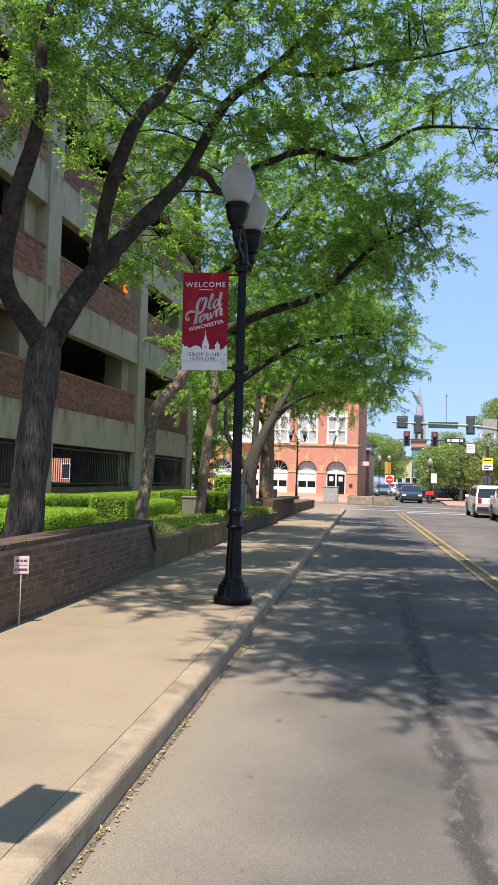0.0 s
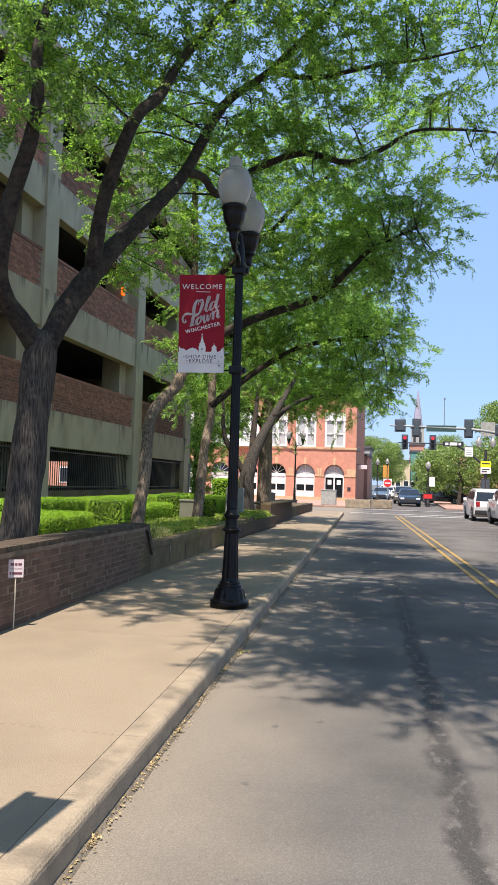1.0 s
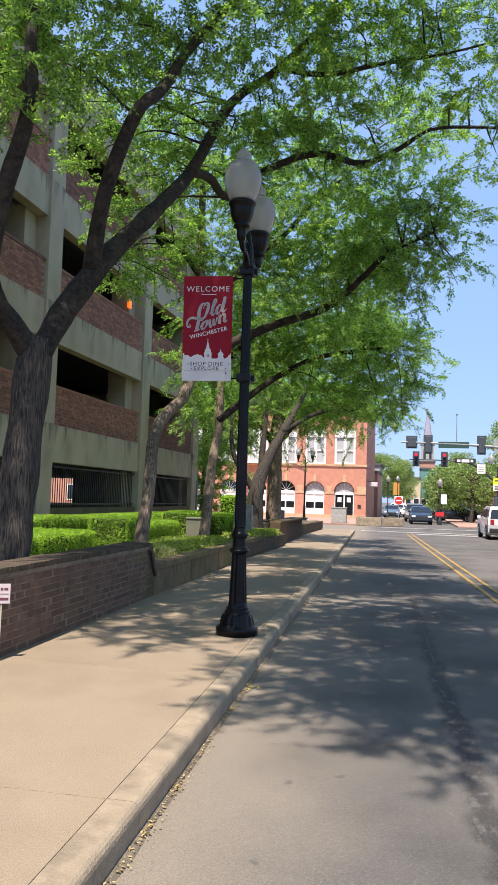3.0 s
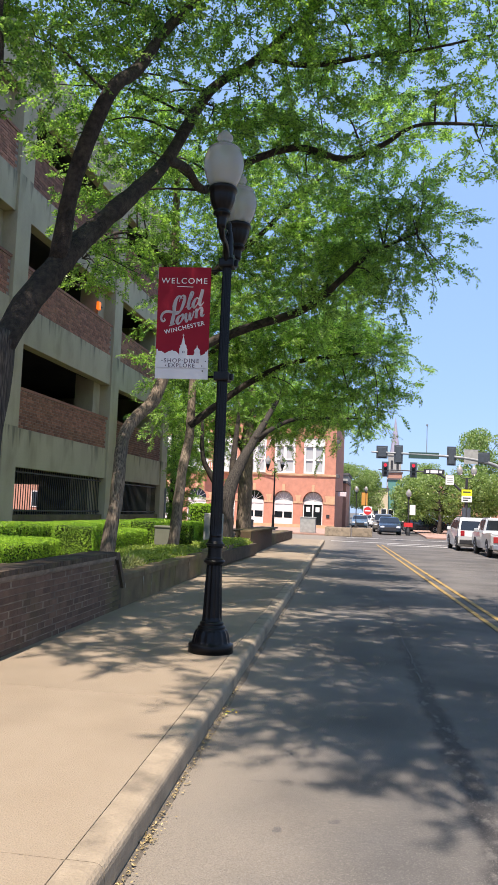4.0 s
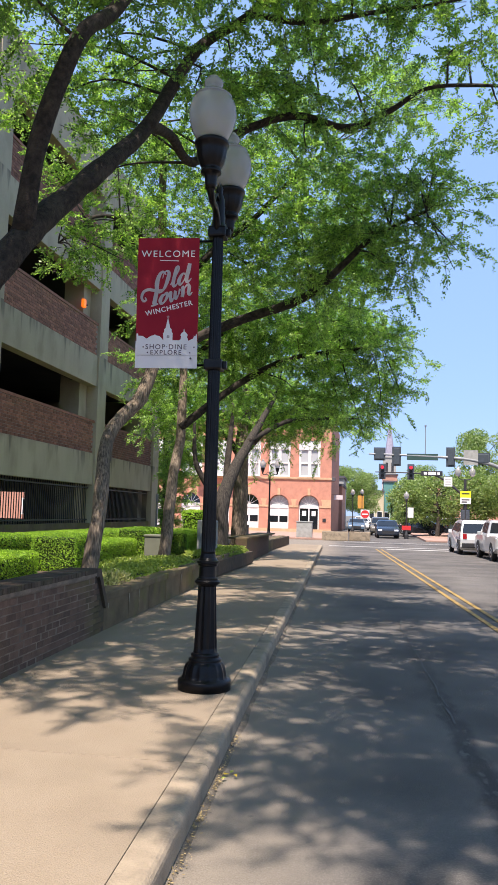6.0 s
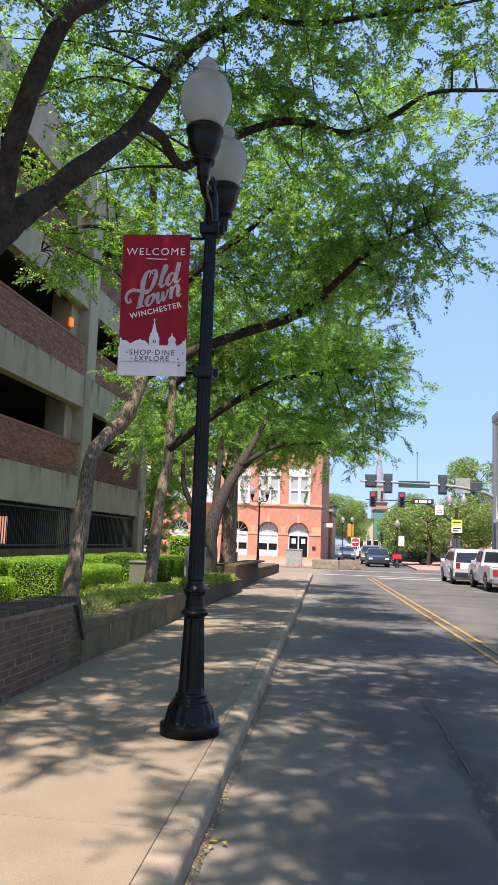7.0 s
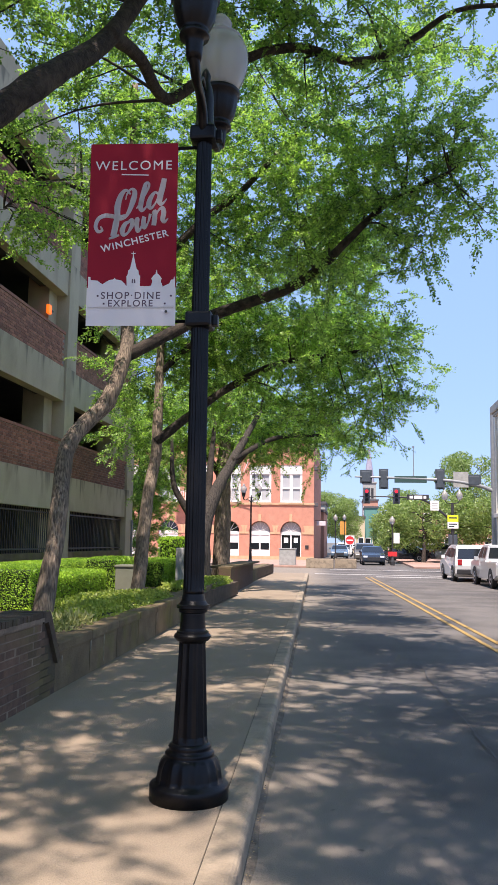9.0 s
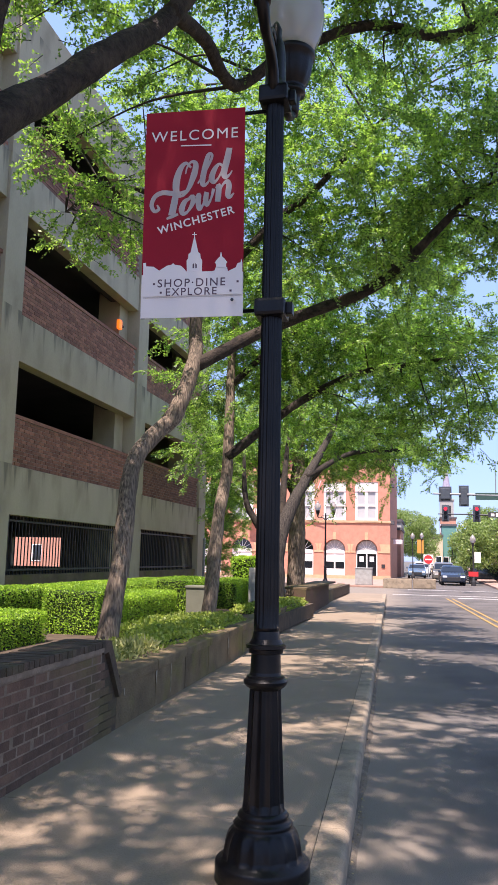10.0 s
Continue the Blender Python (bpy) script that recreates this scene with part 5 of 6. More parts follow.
def town_build():
    zs, r = 2.45, 0.92
    for i in range(NB):
        cx = BAY0 - i * BAY
        x1 = 0.0 if i == 0 else cx + BAY / 2
        x0 = cx - BAY / 2
        part("wall", arch_face(x0, x1, 0, 4.85, cx, r, zs, 0, 0.45), HAZED_TOWN_BRICK, town, "orange-red brick bay")
        # hood, keystone, stone bands
        bm = bmesh.new()
        o = arch_points(cx, zs, r + 0.30)
        prism(bm, o + arch_points(cx, zs, r + 0.02)[::-1], "y", -0.06, 0.0)
        part("arch_hood", bm, HAZED_TOWN_BRICK, town)
        part("keystone", boxes((cx - 0.13, cx + 0.13, -0.10, 0.02, zs + r - 0.02, zs + r + 0.62), bevel=0.02), TOWN_STONE, town)
        for a, b in ((x0 + 0.02, cx - r - 0.02), (cx + r + 0.02, x1 - 0.0)):
            if b - a > 0.05:
                part("stone_band", boxes((a, b, -0.05, 0.02, 2.25, 3.0)), TOWN_STONE, town)
        # window or door in the arch
        win = part("window" if i else "door", boxes((cx - r, cx + r, 0.2, 0.36, zs - 0.28, zs - 0.02)), WHITE_PAINT, town, "white wooden frame with a fanlight")
        for a, b, z0 in ((cx - r, cx - r + 0.1, 0.1), (cx + r - 0.1, cx + r, 0.1), (cx - 0.06, cx + 0.06, 0.0)):
            part("stile", boxes((a, b, 0.22, 0.34, z0, zs - 0.28)), WHITE_PAINT, win)
        for a, b in ((cx - r + 0.1, cx - 0.06), (cx + 0.06, cx + r - 0.1)):
            part("pane", boxes((a, b, 0.27, 0.29, 0.9 if i else 0.1, zs - 0.28)), GLASS_DARK, win)
            if i:
                part("blind", boxes((a, b, 0.262, 0.268, 1.45, zs - 0.28)), WHITE_PAINT, win)
        if i:
            part("lower_panel", boxes((cx - r, cx + r, 0.2, 0.32, 0.0, 0.85), bevel=0.01), WHITE_PAINT, win)
        else:
            for q in (-0.62, 0.25):
                part("notice", boxes((cx + q, cx + q + 0.37, 0.255, 0.262, 1.5, 1.95)), WHITE_PAINT, win, "white paper notice")
        bm = bmesh.new()
        prism(bm, arch_points(cx, zs, r - 0.06), "y", 0.28, 0.30)
        part("fanlight", bm, GLASS_PALE if i < 2 else GLASS_DARK, win)
        bm = bmesh.new()
        for k in range(7):
            a = math.pi * k / 6
            tube(bm, [(cx, 0.26, zs), (cx + math.cos(a) * (r - 0.03), 0.26, zs + math.sin(a) * (r - 0.03))], [0.022, 0.022], 4, sm=False)
        part("glazing_bar", bm, WHITE_PAINT, win)
        # upper storey bay
        w, za, zb = 0.98, 5.03, 7.55
        ux0 = x0
        ux1 = x1
        part("wall", boxes((ux0, cx - w, 0, 0.45, 4.85, 10.6), (cx + w, ux1, 0, 0.45, 4.85, 10.6), (cx - w, cx + w, 0, 0.45, 4.85, za), (cx - w, cx + w, 0, 0.45, 8.35, 10.6)), HAZED_TOWN_BRICK, town)
        up = part("window", boxes((cx - w, cx + w, 0.05, 0.3, zb, 8.35)), WHITE_PAINT, town, "tall white double sash window")
        for a, b in ((cx - w, cx - w + 0.2), (cx + w - 0.2, cx + w), (cx - 0.14, cx + 0.14)):
            part("stile", boxes((a, b, 0.1, 0.3, za, zb)), WHITE_PAINT, up)
        for a, b in ((cx - w + 0.2, cx - 0.14), (cx + 0.14, cx + w - 0.2)):
            for z0, z1 in ((za, za + 0.16), (6.25, 6.37)):
                part("sash_rail", boxes((a, b, 0.11, 0.29, z0, z1)), WHITE_PAINT, up)
            part("pane", boxes((a, b, 0.2, 0.22, za + 0.16, zb)), GLASS_PALE, up)
        part("sill", boxes((cx - w - 0.1, cx + w + 0.1, -0.12, 0.1, za - 0.14, za)), TOWN_STONE, up)
    L = BAY0 - (NB - 0.5) * BAY
    part("string_course", boxes((L, 0.05, -0.10, 0.0, 4.80, 4.98), bevel=0.02), TOWN_STONE, town, "buff stone string course")
    part("plinth", boxes((L, 0.03, -0.08, 0.0, -0.1, 0.30)), TOWN_STONE, town)
    part("cornice", boxes((L, 0.35, -0.5, 0.4, 10.6, 11.1), (L, 0.2, -0.3, 0.4, 10.3, 10.6), bevel=0.03), ROOF_DARK, town, "dark bracketed cornice")
    part("side_wall", boxes((-0.45, 0.0, 0.45, 16, -0.1, 10.6)), HAZED_TOWN_BRICK, town)
    part("back_wall", boxes((L, -0.45, 15.5, 16, -0.1, 10.6)), HAZED_TOWN_BRICK, town)
    part("end_wall", boxes((L - 0.4, L, 0, 16, -0.1, 10.6)), HAZED_TOWN_BRICK, town)
    part("roof", boxes((L, 0.0, 0.4, 16, 10.9, 11.05)), ROOF_DARK, town)
    part("floor_between", boxes((L, -0.45, 0.45, 15.5, 4.6, 4.8)), ROOF_DARK, town)
    # corner brackets on the street side
    for z in (9.9, 7.9, 4.7):
        part("bracket", boxes((0.0, 0.35, 0.1, 0.6, z, z + 0.35), bevel=0.05), ROOF_DARK, town)
    sign = part("projecting_sign", boxes((0.2, 1.0, 1.0, 1.12, 3.05, 3.45), bevel=0.03), SIGN_PINK, town, "white projecting shop sign")
    part("sign_arm", boxes((0.0, 1.05, 1.04, 1.08, 3.48, 3.52)), DARK_METAL, sign)
    bm = bmesh.new()
    tube(bm, [(-7.4, -0.05, 5.0), (-5.7, -1.9, 8.4)], [0.05, 0.035], 8, sm=False)
    part("flagpole", bm, WHITE_PAINT, town, "slanting white flagpole")
    part("balcony_rail", boxes((-12.4, -9.0, -0.9, -0.85, 5.9, 5.96), (-12.4, -9.0, -0.95, 0.0, 4.95, 5.05), *[(-12.4 + 0.2 * k, -12.36 + 0.2 * k, -0.9, -0.86, 5.05, 5.9) for k in range(17)]), WHITE_PAINT, town, "white balustrade")
    part("letter_box", boxes((-0.75, -0.45, -0.06, 0.0, 1.0, 1.3)), DARK_METAL, town)


town_build()
for x0, x1, y0 in ((-3.6, -1.8, 56.6), (-1.75, -0.3, 57.4)):
    pl = thing("planter_box", ((x0 + x1) / 2, y0 + 0.5, 0.0), "pale concrete barrier planter on the street corner", "planter", "concrete planters")
    part("body", boxes((-(x1 - x0) / 2, (x1 - x0) / 2, -0.4, 0.4, 0, 0.62), bevel=0.04), KERB, pl)
    part("soil", boxes((-(x1 - x0) / 2 + 0.1, (x1 - x0) / 2 - 0.1, -0.3, 0.3, 0.62, 0.64)), EARTH, pl)
ub = thing("concrete_cabinet", (-4.9, 58.0, 0.13), "tall grey utility cabinet on the plaza", "cabinet")
part("body", boxes((-0.55, 0.55, -0.35, 0.35, 0, 1.05), bevel=0.04), GREY_STONE, ub)
part("lid", boxes((-0.58, 0.58, -0.38, 0.38, 1.05, 1.12), bevel=0.02), GREY_STONE, ub)
bin_ = thing("litter_bin", (-8.3, 52.5, 0.0), "dark litter bin near the planter end", "bin")
part("body", lathe([(0.25, 0), (0.28, 0.05), (0.28, 0.85), (0.30, 0.9), (0.30, 0.95), (0.1, 1.0)], 16), DARK_METAL, bin_)


# ---- traffic signals ----
def signal_head(parent, x, z, front, h=1.05, w=0.36):
    s = part("signal_head", boxes((x - w / 2, x + w / 2, -0.12, 0.12, z - h / 2, z + h / 2), bevel=0.03), SIGNAL_BACK, parent, "dark traffic signal housing")
    part("backplate", boxes((x - w / 2 - 0.09, x + w / 2 + 0.09, 0.0, 0.02, z - h / 2 - 0.09, z + h / 2 + 0.09)), SIGNAL_BACK, s)
    if front:
        for k, m in ((1, RED_LIGHT), (0, DARK_METAL), (-1, DARK_METAL)):
            part("lens", lathe([(0.13, 0), (0.13, 0.02), (0.05, 0.03)], 16), m, s).matrix_basis = pose(x, -0.125, z + k * 0.33, 90, 0, 0)
            part("visor", lathe([(0.15, 0), (0.15, 0.16), (0.14, 0.16), (0.14, 0.01)], 16), SIGNAL_BACK, s).matrix_basis = pose(x, -0.12, z + k * 0.33, 90, 0, 0)


NM = 51.0
mast = thing("signal_mast", (7.45, NM, 0.0), "grey steel mast arm with dark traffic signals over the street", "traffic signal")
bm = bmesh.new()
tube(bm, [(0, 0, 0), (0, 0, 4.6), (0, 0, 9.2)], [0.17, 0.14, 0.11], 12)
part("pole", bm, STEEL, mast)
bm = bmesh.new()
tube(bm, [(0.0, 0, 4.75), (-0.8, 0, 5.05), (-2.4, 0, 5.33), (-4.6, 0, 5.45), (-7.9, 0, 5.55)], [0.12, 0.11, 0.09, 0.075, 0.05], 10)
part("mast_arm", bm, STEEL, mast)
for x, z, w, h in ((-7.24, 5.55, 0.52, 0.62), (-6.22, 5.42, 0.36, 1.0), (-3.0, 5.42, 0.36, 1.0), (-1.1, 5.35, 0.62, 0.52)):
    signal_head(mast, x, z, False, h, w)
part("street_sign", boxes((-5.6, -3.75, -0.06, -0.02, 5.2, 5.6), bevel=0.01), SIGN_GREEN, mast, "dark street name sign seen from behind")
part("sign_panel", boxes((-2.25, -1.4, -0.06, -0.03, 4.95, 5.85)), GREY_STONE, mast, "grey back of a square sign")
bm = bmesh.new()
tube(bm, [(-4.5, 0, 5.4), (-4.5, 0, 7.25)], [0.025, 0.02], 6, sm=False)
tube(bm, [(-4.5, 0, 7.25), (-4.5, 0, 7.36)], [0.06, 0.06], 6, sm=False)
part("antenna", bm, STEEL, mast)

FM = 66.0
mast2 = thing("signal_mast", (7.0, FM, 0.13), "dark steel mast arm with red traffic signals at the far corner", "traffic signal")
bm = bmesh.new()
tube(bm, [(0, 0, 0), (0, 0, 2.5), (0, 0, 4.7)], [0.15, 0.13, 0.10], 12)
part("pole", bm, DARK_METAL, mast2)
bm = bmesh.new()
tube(bm, [(0.0, 0, 3.3), (-0.6, 0, 3.8), (-1.6, 0, 4.6), (-2.6, 0, 5.0), (-4.5, 0, 5.12), (-7.0, 0, 5.15)], [0.10, 0.09, 0.08, 0.07, 0.05, 0.04], 10)
part("mast_arm", bm, DARK_METAL, mast2)
for x in (-6.45, -4.2):
    signal_head(mast2, x, 5.2, True)
nm = part("street_sign", boxes((-3.4, -1.75, -0.10, -0.06, 4.9, 5.3), bevel=0.01), DARK_METAL, mast2, "black and white street name sign")
for row in ((-3.2, -2.95, -0.107, -0.1, 5.0, 5.2), (-2.85, -2.25, -0.107, -0.1, 4.98, 5.22), (-2.15, -1.95, -0.107, -0.1, 5.0, 5.2),):
    part("sign_bar", boxes(row), WHITE_PAINT, nm)
sg = part("white_sign", boxes((-1.65, -1.0, -0.10, -0.07, 4.1, 4.85)), WHITE_PAINT, mast2, "white regulatory sign")
for row in ((-1.55, -1.1, -0.106, -0.1, 4.6, 4.66), (-1.55, -1.1, -0.106, -0.1, 4.42, 4.48), (-1.55, -1.1, -0.106, -0.1, 4.25, 4.31),):
    part("sign_bar", boxes(row), GREY_STONE, sg)
yg = part("yellow_sign", boxes((-0.40, 0.40, -0.22, -0.18, 3.25, 3.75)), YELLOW_SIGN, mast2, "fluorescent yellow sign over a white plate")
part("white_plate", boxes((-0.40, 0.40, -0.22, -0.18, 2.75, 3.24)), WHITE_PAINT, yg)
for row in ((-0.30, 0.30, -0.226, -0.22, 3.5, 3.6), (-0.30, 0.1, -0.226, -0.22, 2.85, 2.95), (-0.30, 0.3, -0.226, -0.22, 3.03, 3.12),):
    part("sign_bar", boxes(row), DARK_METAL, yg)
signal_head(mast2, 0.0, 1.9, False, 0.7, 0.5)
bm = bmesh.new()
tube(bm, [(-0.55, 0, 4.9), (-0.4, 0, 4.7), (0, 0, 4.65), (0.4, 0, 4.7), (0.55, 0, 4.9)], [0.03] * 5, 6)
part("lamp_arm", bm, DARK_METAL, mast2)
for x in (-0.55, 0.55):
    part("globe", lathe([(0.1, 4.9), (0.22, 5.05), (0.25, 5.25), (0.2, 5.45), (0.1, 5.55), (0.06, 5.7), (0.02, 5.75)], 16, at=(x, 0, 0)), globe_mat, mast2, "white acorn globe", True)

street_lamp((-7.4, 57.6, 0.13), False, "black twin-globe street lamp on the plaza", 90)


def single_lamp(at, h, label):
    s = thing("lamp_post", at, label, "street lamp", "single-globe lamps")
    part("post", lathe([(0.18, 0), (0.18, 0.3), (0.08, 0.6), (0.05, 0.9), (0.045, h), (0.09, h + 0.1), (0.12, h + 0.25)], 12), DARK_METAL, s)
    part("globe", lathe([(0.12, h + 0.25), (0.22, h + 0.42), (0.22, h + 0.6), (0.13, h + 0.75), (0.05, h + 0.85), (0.01, h + 0.9)], 16), globe_mat, s, "white globe", True)
    return s


a = single_lamp((2.5, 66.5, 0.0), 2.9, "black lamp post with a white globe and a small banner")
part("banner", boxes((0.1, 0.55, -0.02, 0.0, 1.7, 2.5)), WHITE_PAINT, a, "pale banner")
part("orange_sign", boxes((-0.35, 0.35, -0.07, -0.05, 0.7, 1.05)), SIGN_RED, a, "orange-red sign")
single_lamp((-2.2, 84.0, 0.0), 3.6, "black lamp post with a dark globe beside the far street")
single_lamp((-1.4, 95.0, 0.0), 4.0, "black lamp post along the far street")
single_lamp((2.2, 105.0, 0.0), 3.6, "black lamp post along the far street")
dne = thing("do_not_enter_sign", (-0.75, 64.0, 0.0), "white and red no-entry sign on a thin post", "sign")
part("post", boxes((-0.03, 0.03, 0.0, 0.05, 0, 2.3)), STEEL, dne)
pl = part("plate", boxes((-0.34, 0.34, -0.02, 0.0, 1.53, 2.22), bevel=0.008), WHITE_PAINT, dne)
part("disc", lathe([(0.31, 0), (0.31, 0.006), (0.02, 0.007)], 32), SIGN_RED, pl).matrix_basis = pose(0, -0.022, 1.875, 90, 0, 0)
part("bar", boxes((-0.23, 0.23, -0.036, -0.03, 1.83, 1.92)), WHITE_PAINT, pl)


# ---- cars ----
def car(at, turn, length, width, outline, belt, paint, label, glass, wheels, rear=True, truck=False):
    """A car whose nose looks along +y: outline is its side view (y, z); above the belt line it leans inwards."""
    c = thing("car", at, label, "car", turn=turn)
    hw = width / 2
    top = max(z for _, z in outline)

    def half(z):
        return hw * (1 - 0.20 * max(0, z - belt) / (top - belt)) * (0.96 if z < 0.35 else 1.0)

    bm = bmesh.new()
    L = [bm.verts.new((-half(z), y, z)) for y, z in outline]
    R = [bm.verts.new((half(z), y, z)) for y, z in outline]
    n = len(outline)
    for i in range(n):
        bm.faces.new((L[i], L[(i + 1) % n], R[(i + 1) % n], R[i]))
    for side, flip in ((L, 0), (R, 1)):
        f = bm.faces.new(side if flip else side[::-1])
    bmesh.ops.recalc_face_normals(bm, faces=bm.faces[:])
    bmesh.ops.triangulate(bm, faces=[f for f in bm.faces if len(f.verts) > 4])
    sharp = [e for e in bm.edges if e.is_manifold and e.calc_face_angle(0) > 0.5]
    bmesh.ops.bevel(bm, geom=sharp, offset=0.05, segments=2, affect="EDGES")
    body = part("body", bm, paint, c, "", False)
    for name, kind, pts in glass:
        bm = bmesh.new()
        if kind == "side":
            for s in (-1, 1):
                g = bmesh.new()
                g.faces.new([g.verts.new((s * (half(z) + 0.006), y, z)) for y, z in pts])
                part(name, g, GLASS_DARK, c, "dark tinted glass")
            bm.free()
            continue
        else:
            (y0, z0), (y1, z1) = pts
            off = 0.008 if kind == "front" else -0.008
            i0, i1 = half(z0) * 0.9, half(z1) * 0.92
            bm.faces.new([bm.verts.new(p) for p in ((-i0, y0 + off, z0 + 0.004), (i0, y0 + off, z0 + 0.004), (i1, y1 + off, z1 + 0.004), (-i1, y1 + off, z1 + 0.004))])
        part(name, bm, GLASS_DARK, c, "dark tinted glass")
    for y, r in wheels:
        for s in (-1, 1):
            w = part("wheel", lathe([(r * 0.6, -0.11), (r * 0.95, -0.10), (r, -0.06), (r, 0.06), (r * 0.95, 0.10), (r * 0.6, 0.11)], 24), RUBBER, c, "black tyre")
            w.matrix_basis = pose(s * (hw - 0.10), y, r, 0, 90, 0)
            part("rim", lathe([(r * 0.62, 0.085), (r * 0.55, 0.115), (r * 0.2, 0.10), (r * 0.1, 0.12)], 16), CHROME, w).matrix_basis = pose(0, 0, 0, 0 if s > 0 else 180, 0, 0)
            arch = bmesh.new()
            prism(arch, [(y - (r + 0.07) * math.cos(math.pi * k / 10), r + (r + 0.07) * math.sin(math.pi * k / 10)) for k in range(11)], "x", s * (hw - 0.02), s * (hw + 0.004))
            part("wheel_arch", arch, RUBBER, c)
    y_r, y_f = min(y for y, _ in outline), max(y for y, _ in outline)
    part("rear_bumper", boxes((-hw * 0.93, hw * 0.93, y_r - 0.05, y_r + 0.12, 0.35, 0.58), bevel=0.04), DARK_METAL if not truck else CHROME, c)
    for s in (-1, 1):
        zt = belt - 0.12 if not truck else 0.78
        part("tail_lamp", boxes((s * hw * 0.78 - 0.10, s * hw * 0.78 + 0.10, y_r - 0.015, y_r + 0.10, zt - 0.14, zt + 0.12), bevel=0.02), TAIL_RED, c)
        part("head_lamp", boxes((s * hw * 0.72 - 0.16, s * hw * 0.72 + 0.16, y_f - 0.16, y_f - 0.01, 0.58, 0.72), bevel=0.03), LAMP_CLEAR, c)
        part("mirror", boxes((s * (hw + 0.09) - 0.09, s * (hw + 0.09) + 0.09, length * 0.12, length * 0.12 + 0.12, belt - 0.02, belt + 0.15), bevel=0.03), paint, c)
    part("grille", boxes((-hw * 0.55, hw * 0.55, y_f - 0.05, y_f + 0.01, 0.35, 0.62), bevel=0.02), DARK_METAL, c)
    pl = part("number_plate", boxes((-0.17, 0.17, y_r - 0.07, y_r - 0.05, 0.70 if not truck else 0.42, 0.84 if not truck else 0.54)), WHITE_PAINT, c)
    part("plate_bar", boxes((-0.12, 0.12, y_r - 0.075, y_r - 0.07, 0.74 if not truck else 0.46, 0.79 if not truck else 0.50)), SIGN_GREEN, pl)
    return c


SUV = [(-2.22, 0.35), (-2.28, 0.75), (-2.22, 1.02), (-1.92, 1.55), (-1.6, 1.66), (0.0, 1.68), (0.45, 1.60), (1.15, 1.06), (2.05, 0.92), (2.26, 0.70), (2.26, 0.35), (1.9, 0.22), (-1.9, 0.22)]
SUV_GLASS = [("rear_window", "back", ((-2.215, 1.04), (-1.95, 1.50))), ("windscreen", "front", ((1.10, 1.10), (0.50, 1.56))), ("side_window", "side", [(-1.75, 1.10), (-1.6, 1.48), (-0.45, 1.54), (-0.4, 1.10)]), ("side_window", "side", [(-0.32, 1.10), (-0.36, 1.54), (0.35, 1.50), (0.85, 1.10)])]
SEDAN = [(-2.3, 0.35), (-2.35, 0.85), (-2.2, 1.0), (-1.55, 1.06), (-0.85, 1.42), (0.1, 1.46), (0.4, 1.40), (1.2, 0.96), (2.1, 0.80), (2.32, 0.62), (2.32, 0.32), (1.9, 0.20), (-1.9, 0.20)]
SEDAN_GLASS = [("rear_window", "back", ((-1.50, 1.09), (-0.92, 1.38))), ("windscreen", "front", ((1.12, 1.01), (0.46, 1.37))), ("side_window", "side", [(-1.2, 1.05), (-0.8, 1.34), (-0.15, 1.38), (-0.12, 1.02)]), ("side_window", "side", [(-0.05, 1.02), (-0.08, 1.38), (0.3, 1.35), (0.9, 1.0)])]
PICKUP = [(-2.55, 0.5), (-2.58, 0.98), (-2.5, 1.05), (-0.75, 1.05), (-0.72, 1.10), (-0.62, 1.62), (-0.4, 1.70), (0.55, 1.70), (0.75, 1.62), (1.25, 1.10), (2.25, 1.02), (2.45, 0.85), (2.45, 0.40), (2.0, 0.30), (-2.2, 0.35)]
PICKUP_GLASS = [("rear_window", "back", ((-0.712, 1.15), (-0.63, 1.58))), ("windscreen", "front", ((1.22, 1.14), (0.80, 1.58))), ("side_window", "side", [(-0.5, 1.14), (-0.45, 1.58), (0.05, 1.6), (0.05, 1.14)]), ("side_window", "side", [(0.12, 1.14), (0.12, 1.6), (0.6, 1.58), (1.0, 1.14)])]
car((4.80, 43.6, 0.0), 2.5, 4.5, 1.80, SUV, 1.02, CAR_WHITE, "white compact SUV waiting in the lane", SUV_GLASS, [(-1.40, 0.34), (1.42, 0.34)])
car((5.55, 38.2, 0.0), 2.5, 5.0, 1.78, PICKUP, 1.05, CAR_SILVER, "silver-white pickup truck waiting in the lane", PICKUP_GLASS, [(-1.55, 0.36), (1.55, 0.36)], truck=True)
car((0.99, 68.0, 0.0), 182, 4.6, 1.76, SEDAN, 0.95, CAR_NAVY, "dark navy saloon car facing the crossing", SEDAN_GLASS, [(-1.40, 0.32), (1.42, 0.32)])
car((0.55, 76.5, 0.0), 181, 4.5, 1.85, SUV, 1.02, CAR_TAUPE, "taupe SUV behind the navy saloon", SUV_GLASS, [(-1.40, 0.35), (1.42, 0.35)])
